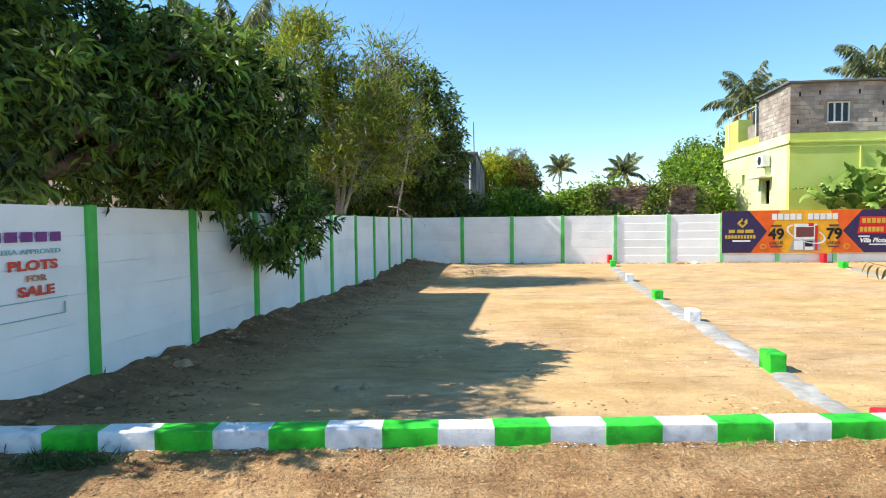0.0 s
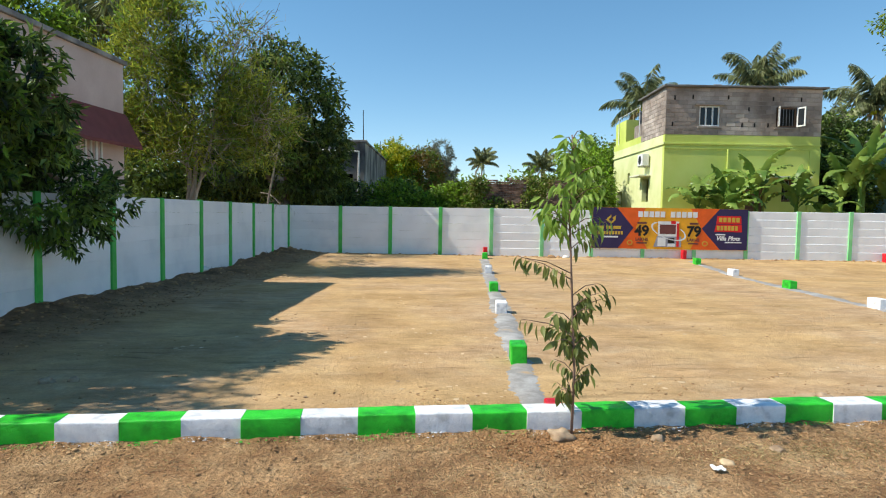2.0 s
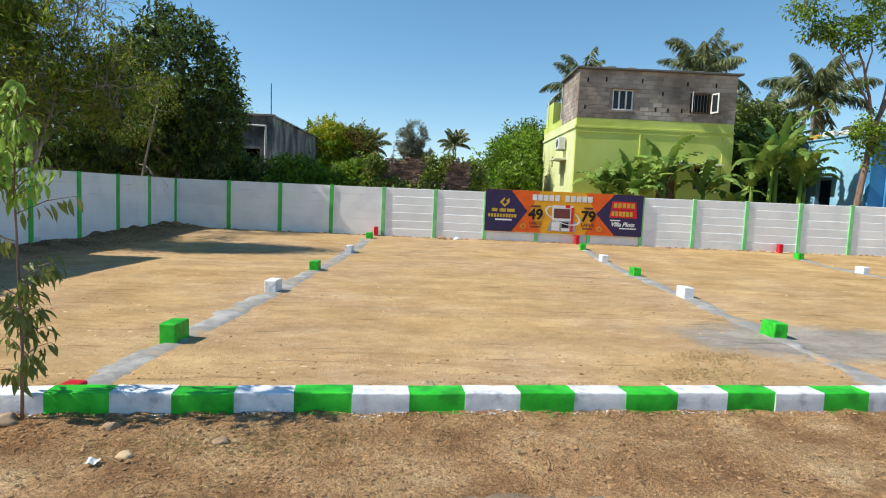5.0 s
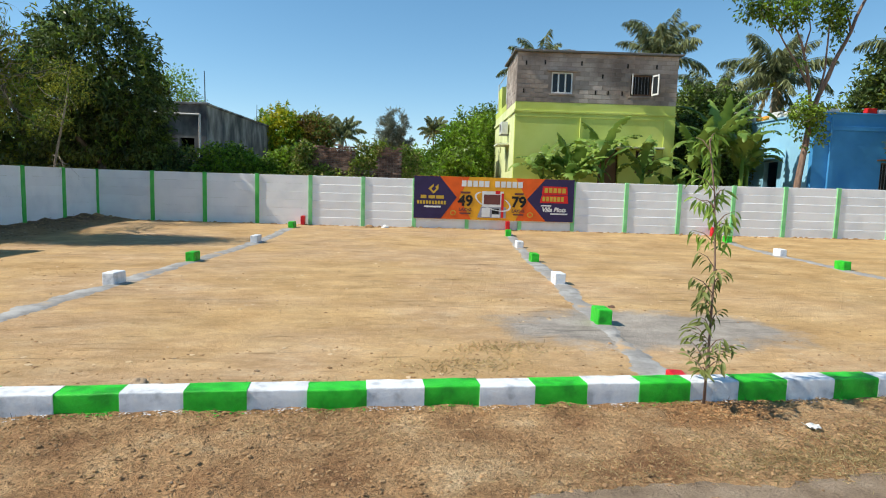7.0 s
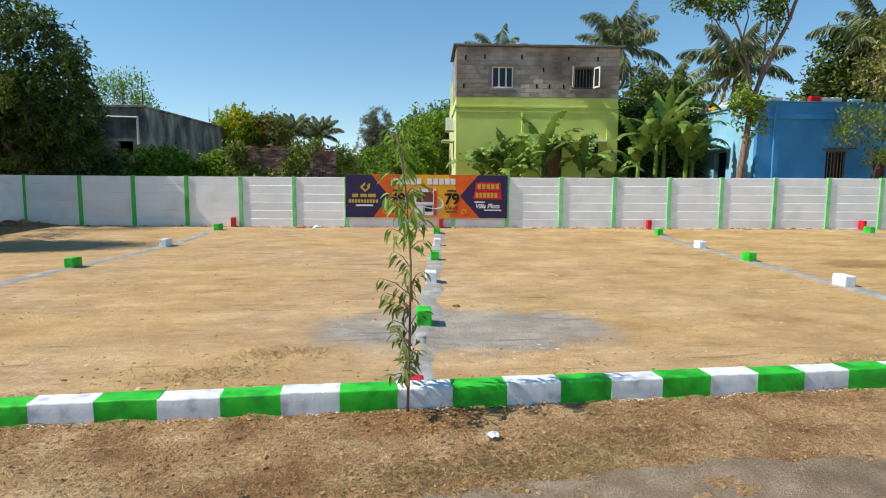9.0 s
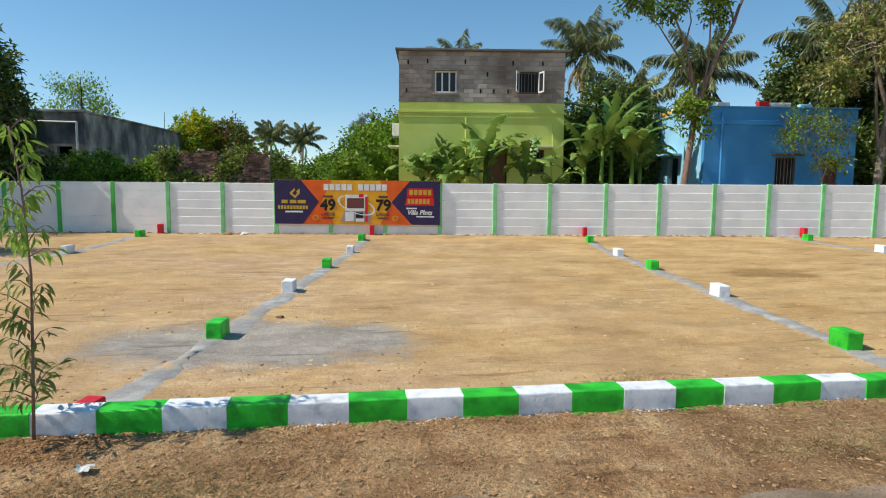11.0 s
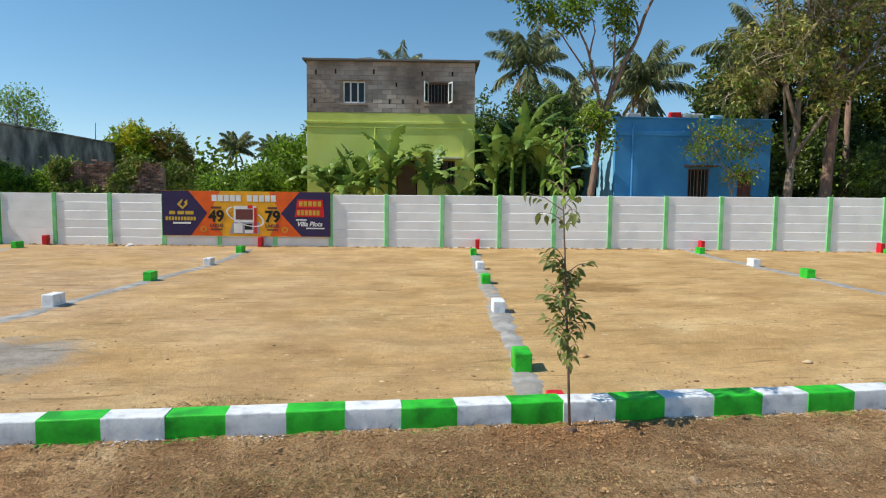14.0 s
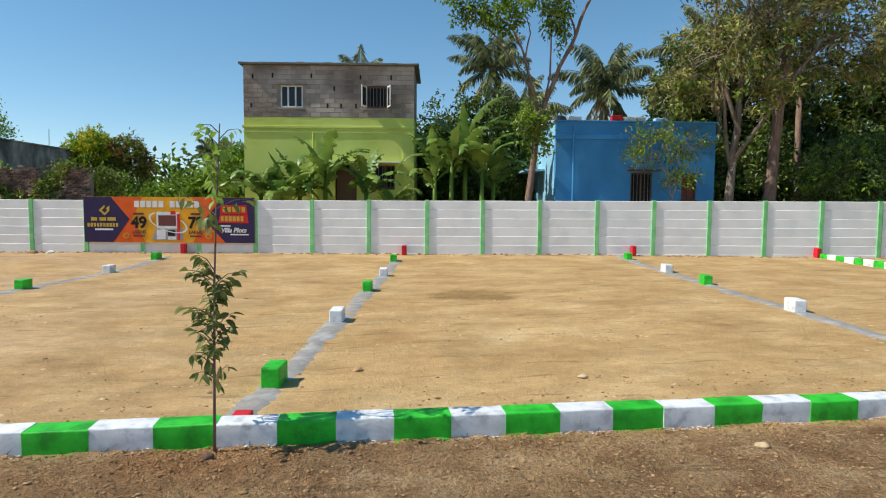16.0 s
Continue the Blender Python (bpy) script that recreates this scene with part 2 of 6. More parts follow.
def ground_material():
    """Tan lot soil, red-brown verge soil near the road, a grey cement-dust stain."""
    m = bpy.data.materials.new("soil")
    m.use_nodes = True
    N, Lk = m.node_tree.nodes, m.node_tree.links
    b = N["Principled BSDF"]
    b.inputs["Roughness"].default_value = 0.95
    b.inputs["Specular IOR Level"].default_value = 0.15
    geo = N.new("ShaderNodeNewGeometry")

    def noise_of(scale, detail=6, rough=0.6, stretch=(1, 1, 1)):
        mp = N.new("ShaderNodeMapping")
        mp.inputs["Scale"].default_value = stretch
        Lk.new(geo.outputs["Position"], mp.inputs[0])
        n = N.new("ShaderNodeTexNoise")
        n.inputs["Scale"].default_value, n.inputs["Detail"].default_value, n.inputs["Roughness"].default_value = scale, detail, rough
        Lk.new(mp.outputs[0], n.inputs[0])
        return n.outputs[0]

    def ramp(s, stops):
        r = N.new("ShaderNodeValToRGB")
        Lk.new(s, r.inputs[0])
        el = r.color_ramp.elements
        el[0].position, el[0].color = stops[0][0], (*stops[0][1], 1)
        el[1].position, el[1].color = stops[-1][0], (*stops[-1][1], 1)
        for p, c in stops[1:-1]:
            el.new(p).color = (*c, 1)
        return r.outputs[0]

    def mix(f, c1, c2):
        x = N.new("ShaderNodeMix")
        x.data_type = "RGBA"
        Lk.new(f, x.inputs[0]), Lk.new(c1, x.inputs[6]), Lk.new(c2, x.inputs[7])
        return x.outputs[2]

    def math_(op, p, q=None, r=None):
        x = N.new("ShaderNodeMath")
        x.operation = op
        for i, v in enumerate((p, q, r)):
            if v is None:
                continue
            if isinstance(v, (int, float)):
                x.inputs[i].default_value = v
            else:
                Lk.new(v, x.inputs[i])
        return x.outputs[0]

    def rng(s, a0, a1, b0=0.0, b1=1.0):
        x = N.new("ShaderNodeMapRange")
        Lk.new(s, x.inputs[0])
        for i, v in enumerate((a0, a1, b0, b1)):
            x.inputs[i + 1].default_value = v
        return x.outputs[0]
    xyz = N.new("ShaderNodeSeparateXYZ")
    Lk.new(geo.outputs["Position"], xyz.inputs[0])
    lot = ramp(noise_of(0.7, 9, 0.65), [(0.30, (0.37, 0.22, 0.092)), (0.43, (0.465, 0.295, 0.130)), (0.57, (0.53, 0.35, 0.165)), (0.75, (0.63, 0.45, 0.24))])
    rosy = ramp(noise_of(2.3, 9, 0.7, (0.8, 1.6, 1)), [(0.3, (0.38, 0.235, 0.125)), (0.5, (0.48, 0.32, 0.185)), (0.7, (0.58, 0.435, 0.285))])
    lot = mix(math_("MULTIPLY", rng(noise_of(0.28, 5, 0.6), 0.42, 0.60, 0.15, 0.85), rng(xyz.outputs[0], 13.0, 21.0, 1.0, 0.0)), lot, rosy)
    rake = rng(noise_of(0.9, 7, 0.62, (0.8, 1.5, 1)), 0.3, 0.7, 0.80, 1.17)
    grain = rng(noise_of(26, 8, 0.8), 0.3, 0.7, 0.80, 1.20)
    lumps = rng(noise_of(5, 8, 0.72, (0.8, 1.3, 1)), 0.3, 0.7, 0.86, 1.13)
    streak = rng(noise_of(0.9, 6, 0.62, (0.8, 6.5, 1)), 0.59, 0.66, 1.0, 0.68)
    pale = rng(noise_of(1.4, 7, 0.7, (0.8, 3.0, 1)), 0.63, 0.73, 1.0, 1.18)
    verge = ramp(noise_of(1.7, 10, 0.7), [(0.30, (0.24, 0.122, 0.06)), (0.44, (0.40, 0.225, 0.108)), (0.56, (0.54, 0.335, 0.17)), (0.72, (0.68, 0.49, 0.29))])
    crumbs = math_("MULTIPLY", rng(noise_of(30, 6, 0.75), 0.36, 0.64, 0.74, 1.34), rng(math_("ADD", xyz.outputs[0], math_("MULTIPLY", noise_of(0.6), 3.0)), 17.5, 21.5, 0.98, 0.74))
    vs = N.new("ShaderNodeVectorMath")
    vs.operation = "SCALE"
    Lk.new(verge, vs.inputs[0]), Lk.new(crumbs, vs.inputs["Scale"])
    verge = vs.outputs[0]
    edge = math_("ADD", xyz.outputs[1], math_("MULTIPLY", noise_of(1.5), 0.25))
    c = mix(rng(edge, 5.1, 5.35), verge, lot)
    # dug red soil round the saplings
    red = ramp(noise_of(9, 8, 0.7), [(0.3, (0.26, 0.125, 0.055)), (0.7, (0.46, 0.25, 0.11))])
    for sx, sy in ((3.7, 4.5), (12.05, 4.7), (20.25, 4.85)):
        ox, oy = math_("MULTIPLY", math_("SUBTRACT", xyz.outputs[0], sx), 1 / 0.75), math_("MULTIPLY", math_("SUBTRACT", xyz.outputs[1], sy), 1 / 0.38)
        o2 = math_("ADD", math_("ADD", math_("MULTIPLY", ox, ox), math_("MULTIPLY", oy, oy)), math_("MULTIPLY", math_("SUBTRACT", noise_of(3.5, 7, 0.7), 0.5), 2.4))
        c = mix(rng(o2, 1.1, 0.2, 0.0, 0.85), c, red)
    # dark soil along the side wall, widened to paint in the mango's shade
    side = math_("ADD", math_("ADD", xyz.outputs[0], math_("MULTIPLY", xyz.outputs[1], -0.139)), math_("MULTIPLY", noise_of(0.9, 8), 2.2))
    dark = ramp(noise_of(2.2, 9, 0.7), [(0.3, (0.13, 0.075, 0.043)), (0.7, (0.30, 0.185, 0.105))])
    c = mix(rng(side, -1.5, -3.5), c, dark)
    # grey dust stain
    dx = math_("MULTIPLY", math_("SUBTRACT", xyz.outputs[0], 13.1), 1 / 2.1)
    dy = math_("MULTIPLY", math_("SUBTRACT", xyz.outputs[1], 8.05), 1 / 1.3)
    r2 = math_("ADD", math_("MULTIPLY", dx, dx), math_("MULTIPLY", dy, dy))
    r2 = math_("ADD", r2, math_("MULTIPLY", math_("SUBTRACT", noise_of(1.3, 8, 0.65), 0.5), 2.6))
    dust = ramp(noise_of(3.0, 8), [(0.3, (0.25, 0.235, 0.22)), (0.7, (0.38, 0.355, 0.325))])
    c = mix(rng(r2, 1.15, 0.55, 0.0, 0.85), c, dust)
    # a patch of darker damp-looking soil
    ex = math_("MULTIPLY", math_("SUBTRACT", xyz.outputs[0], 23.8), 1 / 1.1)
    ey = math_("MULTIPLY", math_("SUBTRACT", xyz.outputs[1], 13.1), 1 / 0.9)
    e2 = math_("ADD", math_("MULTIPLY", ex, ex), math_("MULTIPLY", ey, ey))
    e2 = math_("ADD", e2, math_("MULTIPLY", math_("SUBTRACT", noise_of(1.8, 6, 0.6), 0.5), 2.0))
    umber = ramp(noise_of(3.3, 6), [(0.3, (0.24, 0.14, 0.055)), (0.7, (0.36, 0.22, 0.09))])
    c = mix(rng(e2, 1.0, 0.4, 0.0, 0.9), c, umber)
    for f in (rake, grain, lumps, streak, pale):
        v = N.new("ShaderNodeVectorMath")
        v.operation = "SCALE"
        Lk.new(c, v.inputs[0]), Lk.new(f, v.inputs["Scale"])
        c = v.outputs[0]
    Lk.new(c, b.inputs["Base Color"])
    bp = N.new("ShaderNodeBump")
    bp.inputs["Strength"].default_value, bp.inputs["Distance"].default_value = 0.7, 0.03
    fine_h = math_("ADD", noise_of(14, 9, 0.7), math_("MULTIPLY", noise_of(60, 6, 0.7), 0.4))
    rough_h = math_("MULTIPLY", math_("ADD", noise_of(18, 7, 0.75), math_("MULTIPLY", noise_of(7, 6, 0.7), 1.5)), rng(edge, 5.3, 5.0, 0.0, 6.0))
    Lk.new(math_("ADD", fine_h, rough_h), bp.inputs["Height"])
    Lk.new(bp.outputs[0], b.inputs["Normal"])
    return m


M["soil"] = ground_material()

# ---------------------------------------------------------------- mesh helpers
def part(name, bm, mat, parent=None, label="", smooth=False):
    me = bpy.data.meshes.new(name)
    bm.to_mesh(me)
    bm.free()
    me.materials.append(M[mat])
    if smooth:
        for p in me.polygons:
            p.use_smooth = True
    ob = new(name, me)
    if parent:
        ob.parent = parent
    if label:
        ob["label"] = label
    return ob


def shared(name, me, m, parent):
    ob = new(name, me)
    ob.parent = parent
    ob.matrix_local = m
    return ob


def thing(name, m, label, category, group="", kind=""):
    ob = new(name)
    ob.empty_display_size = 0.2
    ob.matrix_world = m
    return tagged(ob, label, category, group, kind)


def box(x0, x1, y0, y1, z0, z1, bm=None, bevel=0.0, m=None):
    bm = bm or bmesh.new()
    r = bmesh.ops.create_cube(bm, size=1)
    bmesh.ops.transform(bm, verts=r["verts"], matrix=(m or Matrix()) @ Matrix.LocRotScale(((x0 + x1) / 2, (y0 + y1) / 2, (z0 + z1) / 2), None, (x1 - x0, y1 - y0, z1 - z0)))
    if bevel:
        es = {ed for v in r["verts"] for ed in v.link_edges}
        bmesh.ops.bevel(bm, geom=list(es), offset=bevel, segments=2, profile=0.5, affect="EDGES")
    return bm


def worn(x0, x1, y0, y1, z0, z1, bevel=0.02, rough=0.006, cuts=2, seed=0):
    """A box with rounded, uneven edges."""
    bm = box(x0, x1, y0, y1, z0, z1, bevel=bevel)
    if cuts:
        bmesh.ops.subdivide_edges(bm, edges=[ed for ed in bm.edges if ed.calc_length() > bevel * 2.5], cuts=cuts, use_grid_fill=True)
    for v in bm.verts:
        v.co += noise.noise_vector(v.co * 7 + Vector((seed, seed * 2, 0))) * rough
    return bm


def tube(pts, radii, seg=8, bm=None, bump=0.0):
    bm = bm or bmesh.new()
    pts = [Vector(p) for p in pts]
    rings = []
    side = Vector((1, 0.2, 0))
    for i, p in enumerate(pts):
        d = (pts[min(i + 1, len(pts) - 1)] - pts[max(i - 1, 0)]).normalized()
        s = side - d * side.dot(d)
        if s.length < 0.05:
            s = d.orthogonal()
        s.normalize()
        side = s
        w = d.cross(s)
        ring = []
        for j in range(seg):
            an = 2 * math.pi * j / seg
            rr = radii[i] * (1 + bump * noise.noise(p * 3 + Vector((math.cos(an), math.sin(an), 0))))
            ring.append(bm.verts.new(p + (s * math.cos(an) + w * math.sin(an)) * rr))
        rings.append(ring)
    for r0, r1 in zip(rings, rings[1:]):
        for j in range(seg):
            bm.faces.new((r0[j], r0[(j + 1) % seg], r1[(j + 1) % seg], r1[j]))
    bm.faces.new(rings[0][::-1])
    bm.faces.new(rings[-1])
    return bm


def unit(a):
    return a / np.maximum(np.linalg.norm(a, axis=-1, keepdims=True), 1e-9)


def np_mesh(name, verts, faces, mat, parent=None, kind="", label=""):
    me = bpy.data.meshes.new(name)
    me.from_pydata(verts.tolist(), [], faces.tolist())
    me.materials.append(M[mat])
    ob = new(name, me)
    if parent:
        ob.parent = parent
    return tagged(ob, label=label, kind=kind)


def leaf_cloud(name, P, D, L, W, mat, parent, rs, fold=0.25, droop=0.15):
    """Folded, pointed leaves: base P, direction D, length L, width W (arrays)."""
    n = len(P)
    if n == 0:
        return None
    up = unit(rs.normal(size=(n, 3)) * 0.6 + np.array([0, 0, 1.0]))
    S = unit(np.cross(D, up))
    Nn = unit(np.cross(S, D))
    L, W = np.broadcast_to(L, n)[:, None], np.broadcast_to(W, n)[:, None]
    tip = P + D * L - Nn * L * droop
    mid = P + D * L * 0.45
    lft = mid + S * W * 0.5 + Nn * W * fold
    rgt = mid - S * W * 0.5 + Nn * W * fold
    V = np.stack([P, rgt, tip, lft], 1).reshape(-1, 3)
    i = np.arange(n)[:, None] * 4
    F = np.concatenate([i + np.array([[0, 1, 2]]), i + np.array([[0, 2, 3]])])
    return np_mesh(name, V, F, mat, parent)


def lobes_points(lobes, rs, shell=0.55, gap=0.0, freq=0.6):
    """Cluster places and outward directions in ellipsoid lobes (x, y, z, rx, ry, rz, n)."""
    Ps, Ds = [], []
    for x, y, z, rx, ry, rz, n in lobes:
        d = unit(rs.normal(size=(n, 3)))
        r = shell + (1 - shell) * rs.random(n) ** 0.6
        r = r * (0.86 + 0.28 * rs.random(n))
        p = np.array([x, y, z]) + d * np.array([rx, ry, rz]) * r[:, None]
        if gap:
            keep = np.array([noise.noise(Vector(q) * freq) > gap - 0.5 for q in p])
            p, d = p[keep], d[keep]
        Ps.append(p), Ds.append(d)
    return np.concatenate(Ps), np.concatenate(Ds)


def clusters(P, D, k, rs, spread=0.9, back=0.1, sag=0.25):
    """k leaves from each cluster."""
    Pk = np.repeat(P, k, 0) + rs.normal(size=(len(P) * k, 3)) * back
    Dk = unit(np.repeat(D, k, 0) * 0.7 + rs.normal(size=(len(P) * k, 3)) * spread + np.array([0, 0, -sag]))
    return Pk, Dk

# ---------------------------------------------------------------- plan
CORNER = Vector((-1.45, 25.75, 0))
BACK = radians(-7.35)                  # run of the rear wall
SIDE = radians(7.9)                    # lean of the side wall from the y axis
BAY, WALL_H = 2.1, 1.95
KERB_TOP, VERGE = 0.08, -0.10


def kerb_y(x):
    return 4.78 + 0.0165 * x


def side_x(y):
    return CORNER.x - (CORNER.y - y) * math.tan(SIDE)


def soil_z(x, y):
    """Height of the ground."""
    ky = kerb_y(min(max(x, -6), 45))
    if y < ky + 0.05:
        foot = 0.03 - 0.03 * max(0.0, min(1.0, (x - 8) / 5))
        z = VERGE + foot * math.exp(-max(0.0, ky - y) / 0.12) - 0.02 * max(0, min(1, (ky - 1.2 - y) / 1.5))
        return z + 0.018 * noise.noise(Vector((x * 2.2, y * 2.2, 0))) + 0.016 * noise.noise(Vector((x * 6, y * 6, 3))) + 0.028 * abs(noise.noise(Vector((x * 11, y * 13, 7)))) + 0.022 * abs(noise.noise(Vector((x * 4.2, y * 5.5, 11)))) - 0.010
    s = max(0.0, min(1.0, (y - 18) / 6))
    s = s * s * (3 - 2 * s)
    r = max(0.0, min(1.0, (x - 19) / 10))
    z = (-0.19 + 0.18 * r * r * (3 - 2 * r)) * (1 - s) + 0.0052 * max(0, min(x, 42) - 9) * s
    z += 0.014 * noise.noise(Vector((x * 0.9, y * 0.9, 1))) + 0.012 * noise.noise(Vector((x * 2.6, y * 2.6, 5))) 
    z += max(0.0, min(1.0, (11 - y) / 2)) * (0.012 * noise.noise(Vector((x * 1.8, y * 4.5, 9))) + 0.008 * noise.noise(Vector((x * 4.5, y * 6, 2))))
    d = x - side_x(y)
    if -0.5 < d < 1.6 and y < 26:
        z += 0.27 * (1 - max(d, 0) / 1.6) ** 1.4 * (0.7 + 0.6 * noise.noise(Vector((x, y * 1.7, 8))))
    return z


def ground():
    xs = np.concatenate([np.linspace(-900, -60, 8), np.linspace(-50, -7, 22), np.arange(-6, 24, 0.07), np.arange(24, 42.01, 0.14), np.linspace(44, 100, 20), np.linspace(150, 1000, 8)])
    ys = np.concatenate([np.linspace(-700, -30, 6), np.linspace(-24, 0, 13), np.arange(0.4, 3.0, 0.15), np.arange(3.0, 5.6, 0.05), np.arange(5.65, 11, 0.11), np.arange(11, 27, 0.2), np.linspace(28, 60, 14), np.linspace(80, 1500, 9)])
    V = np.array([(x, y, soil_z(x, y)) for y in ys for x in xs])
    nx = len(xs)
    i = (np.arange(len(ys) - 1)[:, None] * nx + np.arange(nx - 1)[None]).reshape(-1, 1)
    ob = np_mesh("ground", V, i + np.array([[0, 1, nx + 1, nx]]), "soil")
    for p in ob.data.polygons:
        p.use_smooth = True
    tagged(ob, "tan levelled sandy soil with red-brown verge", "ground", kind="structure")


ground()


def road():
    rs = np.random.RandomState(3)
    bm = bmesh.new()
    xs = np.arange(-40, 80, 0.35)
    row = []
    for x in xs:
        edge = 3.55 + 0.010 * x + 0.28 * noise.noise(Vector((x * 0.5, 0, 0))) + 0.12 * noise.noise(Vector((x * 2.5, 4, 0)))
        edge += 0.30 * math.exp(-((x - 13.8) / 1.5) ** 2)
        row.append([bm.verts.new((x, y, z)) for y, z in ((edge, VERGE - 0.03), (edge - 0.25, VERGE + 0.012), (edge - 1.2, VERGE + 0.018), (edge - 5, VERGE + 0.02), (-9, VERGE + 0.01))])
    for p, q in zip(row, row[1:]):
        for j in range(4):
            bm.faces.new((p[j], p[j + 1], q[j + 1], q[j]))
    tagged(part("road", bm, "asphalt", smooth=True), "worn dusty grey-brown asphalt road", "road", kind="structure")


road()


# ---------------------------------------------------------------- kerbs
def kerb(name, n, first_green, place, label):
    """A kerb of stones painted in turn; place(i) is the pose of stone i and its length."""
    base = thing(name, Matrix(), label, "kerb", kind="structure")
    meshes = {}
    for v in range(4):
        for colour in ("kerb_green", "kerb_white"):
            bm = box(-0.5, 0.5, 0, 0.22, -0.25, 0.18)
            bmesh.ops.bevel(bm, geom=[ed for ed in bm.edges if abs(ed.verts[0].co.x - ed.verts[1].co.x) > 0.5 and ed.verts[0].co.z > 0], offset=0.016, segments=3, profile=0.5, affect="EDGES")
            bmesh.ops.subdivide_edges(bm, edges=[ed for ed in bm.edges if ed.calc_length() > 0.15], cuts=4, use_grid_fill=True)
            for q in bm.verts:
                f = max(0.0, 1 - abs(q.co.x) * 2) ** 0.5
                q.co += noise.noise_vector(Vector((q.co.x * 4 + v * 9, q.co.y * 6, q.co.z * 6))) * 0.007 * (0.35 + 0.65 * f)
            me = bpy.data.meshes.new("kerb_stone")
            bm.to_mesh(me)
            bm.free()
            me.materials.append(M[colour])
            for p in me.polygons:
                p.use_smooth = abs(p.normal.x) < 0.7
            me.set_sharp_from_angle(angle=math.radians(50))
            meshes[v, colour] = me
    for i in range(n):
        m, ln = place(i)
        me = meshes[i * 7 % 4, "kerb_green" if (i % 2 == 0) == first_green else "kerb_white"]
        shared("kerb_stone", me, m @ Matrix.Diagonal((ln, 1, 1, 1)), base)


KERB_I = (-4, 0, 12, 22, 38, 53, 95)
KERB_X = (-5.06, -3.24, 2.19, 6.81, 14.32, 21.29, 40.8)


def front_stone(i):
    x, x_end = np.interp((i - 3, i - 2), KERB_I, KERB_X)
    ln = x_end - x + 0.004
    x = (x + x_end) / 2
    j = 0.006 * math.sin(i * 2.3)
    return pose(x, kerb_y(x) + j, VERGE + 0.004 * math.sin(i * 1.7), 0, 0, math.degrees(math.atan(0.0165)) + 0.4 * math.sin(i * 3.1)), ln


kerb("kerb_front", 92, False, front_stone, "low concrete kerb painted in green and white stretches")


def cross_stone(i):
    return pose(37.95 - 0.125 * 0.47 * i, 20.25 - 0.992 * 0.47 * i, 0.02, 0, 0, 90 - 7.3), 0.47


kerb("kerb_cross", 18, True, cross_stone, "green and white painted kerb of the side lane")


# ---------------------------------------------------------------- precast walls
# how far single posts stand from an even spacing
BAY_SHIFT = {"wall_north": {1: 0.1, 2: 0.08, 3: 0.06, 4: 0.07, 5: 0.06, 12: 0.05, 16: -0.03, 17: -0.1, 18: -0.17, 19: -0.21, 20: -0.2},
             "wall_west": {-10: -0.15, -9: -0.15, -8: -0.14, -7: -0.17, -6: -0.04, -5: -0.08}}


def precast_wall(name, origin, angle, first, last, label, ground_z):
    """Posts at whole bays along the run, six planks a bay between them. The local x runs along the wall, -y faces the lot."""
    base = thing(name, Matrix(), label, "boundary wall", kind="structure")
    run = Matrix.Translation(origin) @ Matrix.Rotation(angle, 4, "Z")
    posts, planks = ([], []), ([], [])
    for v in range(3):
        bm = worn(-0.075, 0.075, -0.055, 0.08, -0.3, WALL_H + 0.02, 0.012, 0.004, 2, v)
        me = bpy.data.meshes.new("post")
        bm.to_mesh(me)
        bm.free()
        me.materials.append(M["green_paint"])
        posts[0].append(me)
        me = me.copy()
        me.materials[0] = M["green_thin"]
        posts[1].append(me)
        ph = WALL_H / 6
        for ledge in (0.003, 0.016):
            bm = bmesh.new()
            rows = []
            for i in range(7):
                x = -1.03 + 2.06 * i / 6
                w, d = 0.006 * noise.noise(Vector((x * 2 + v * 9, 0, 0))), 0.005 * noise.noise(Vector((x * 1.3 + v * 5, 3, 0)))
                rows.append([bm.verts.new((x, y + w, z + d)) for y, z in ((-0.022 + ledge * 0.6, 0.001), (-0.022, ph - ledge), (-0.022 + ledge * 0.6, ph - 0.001), (0.03, ph - 0.001), (0.03, 0.001))])
            for r0, r1 in zip(rows, rows[1:]):
                for j in range(5):
                    bm.faces.new((r0[j], r1[j], r1[(j + 1) % 5], r0[(j + 1) % 5]))
            bm.faces.new(rows[0])
            bm.faces.new(rows[-1][::-1])
            bmesh.ops.recalc_face_normals(bm, faces=bm.faces)
            me = bpy.data.meshes.new("plank")
            bm.to_mesh(me)
            bm.free()
            me.materials.append(M["white_paint"])
            planks[ledge > 0.01].append(me)
    rnd = random.Random(len(name))
    off = BAY_SHIFT[name]
    for k in range(first, last + 1):
        u0, u1 = k * BAY + off.get(k, 0), (k + 1) * BAY + off.get(k + 1, 0)
        p = run @ Vector((u0, 0, 0))
        z = ground_z(p.x, p.y)
        shared("post", posts[k > 3][k % 3], run @ pose(u0, 0, z, 0, 0, rnd.uniform(-1, 1)), base)
        if k == last:
            break
        for r in range(-1, 6):
            m = run @ pose((u0 + u1) / 2, 0.012 + rnd.uniform(-0.004, 0.004), z + r * WALL_H / 6, rnd.uniform(-0.4, 0.4), rnd.uniform(-0.06, 0.06), 0)
            shared("plank", planks[k > 3][(k * 5 + r) % 3], m, base)
    return run


def wall_z(x, y):
    return 0.0052 * max(0, x - 9)


BACK_RUN = precast_wall("wall_north", CORNER, BACK, 0, 23, "white precast plank wall with green painted posts", wall_z)
SIDE_RUN = precast_wall("wall_west", CORNER, radians(90) - SIDE, -12, 0, "white precast plank wall with green painted posts", lambda x, y: 0.0)
# the side wall's posts and planks face the lot on its other side: the planks are alike on both


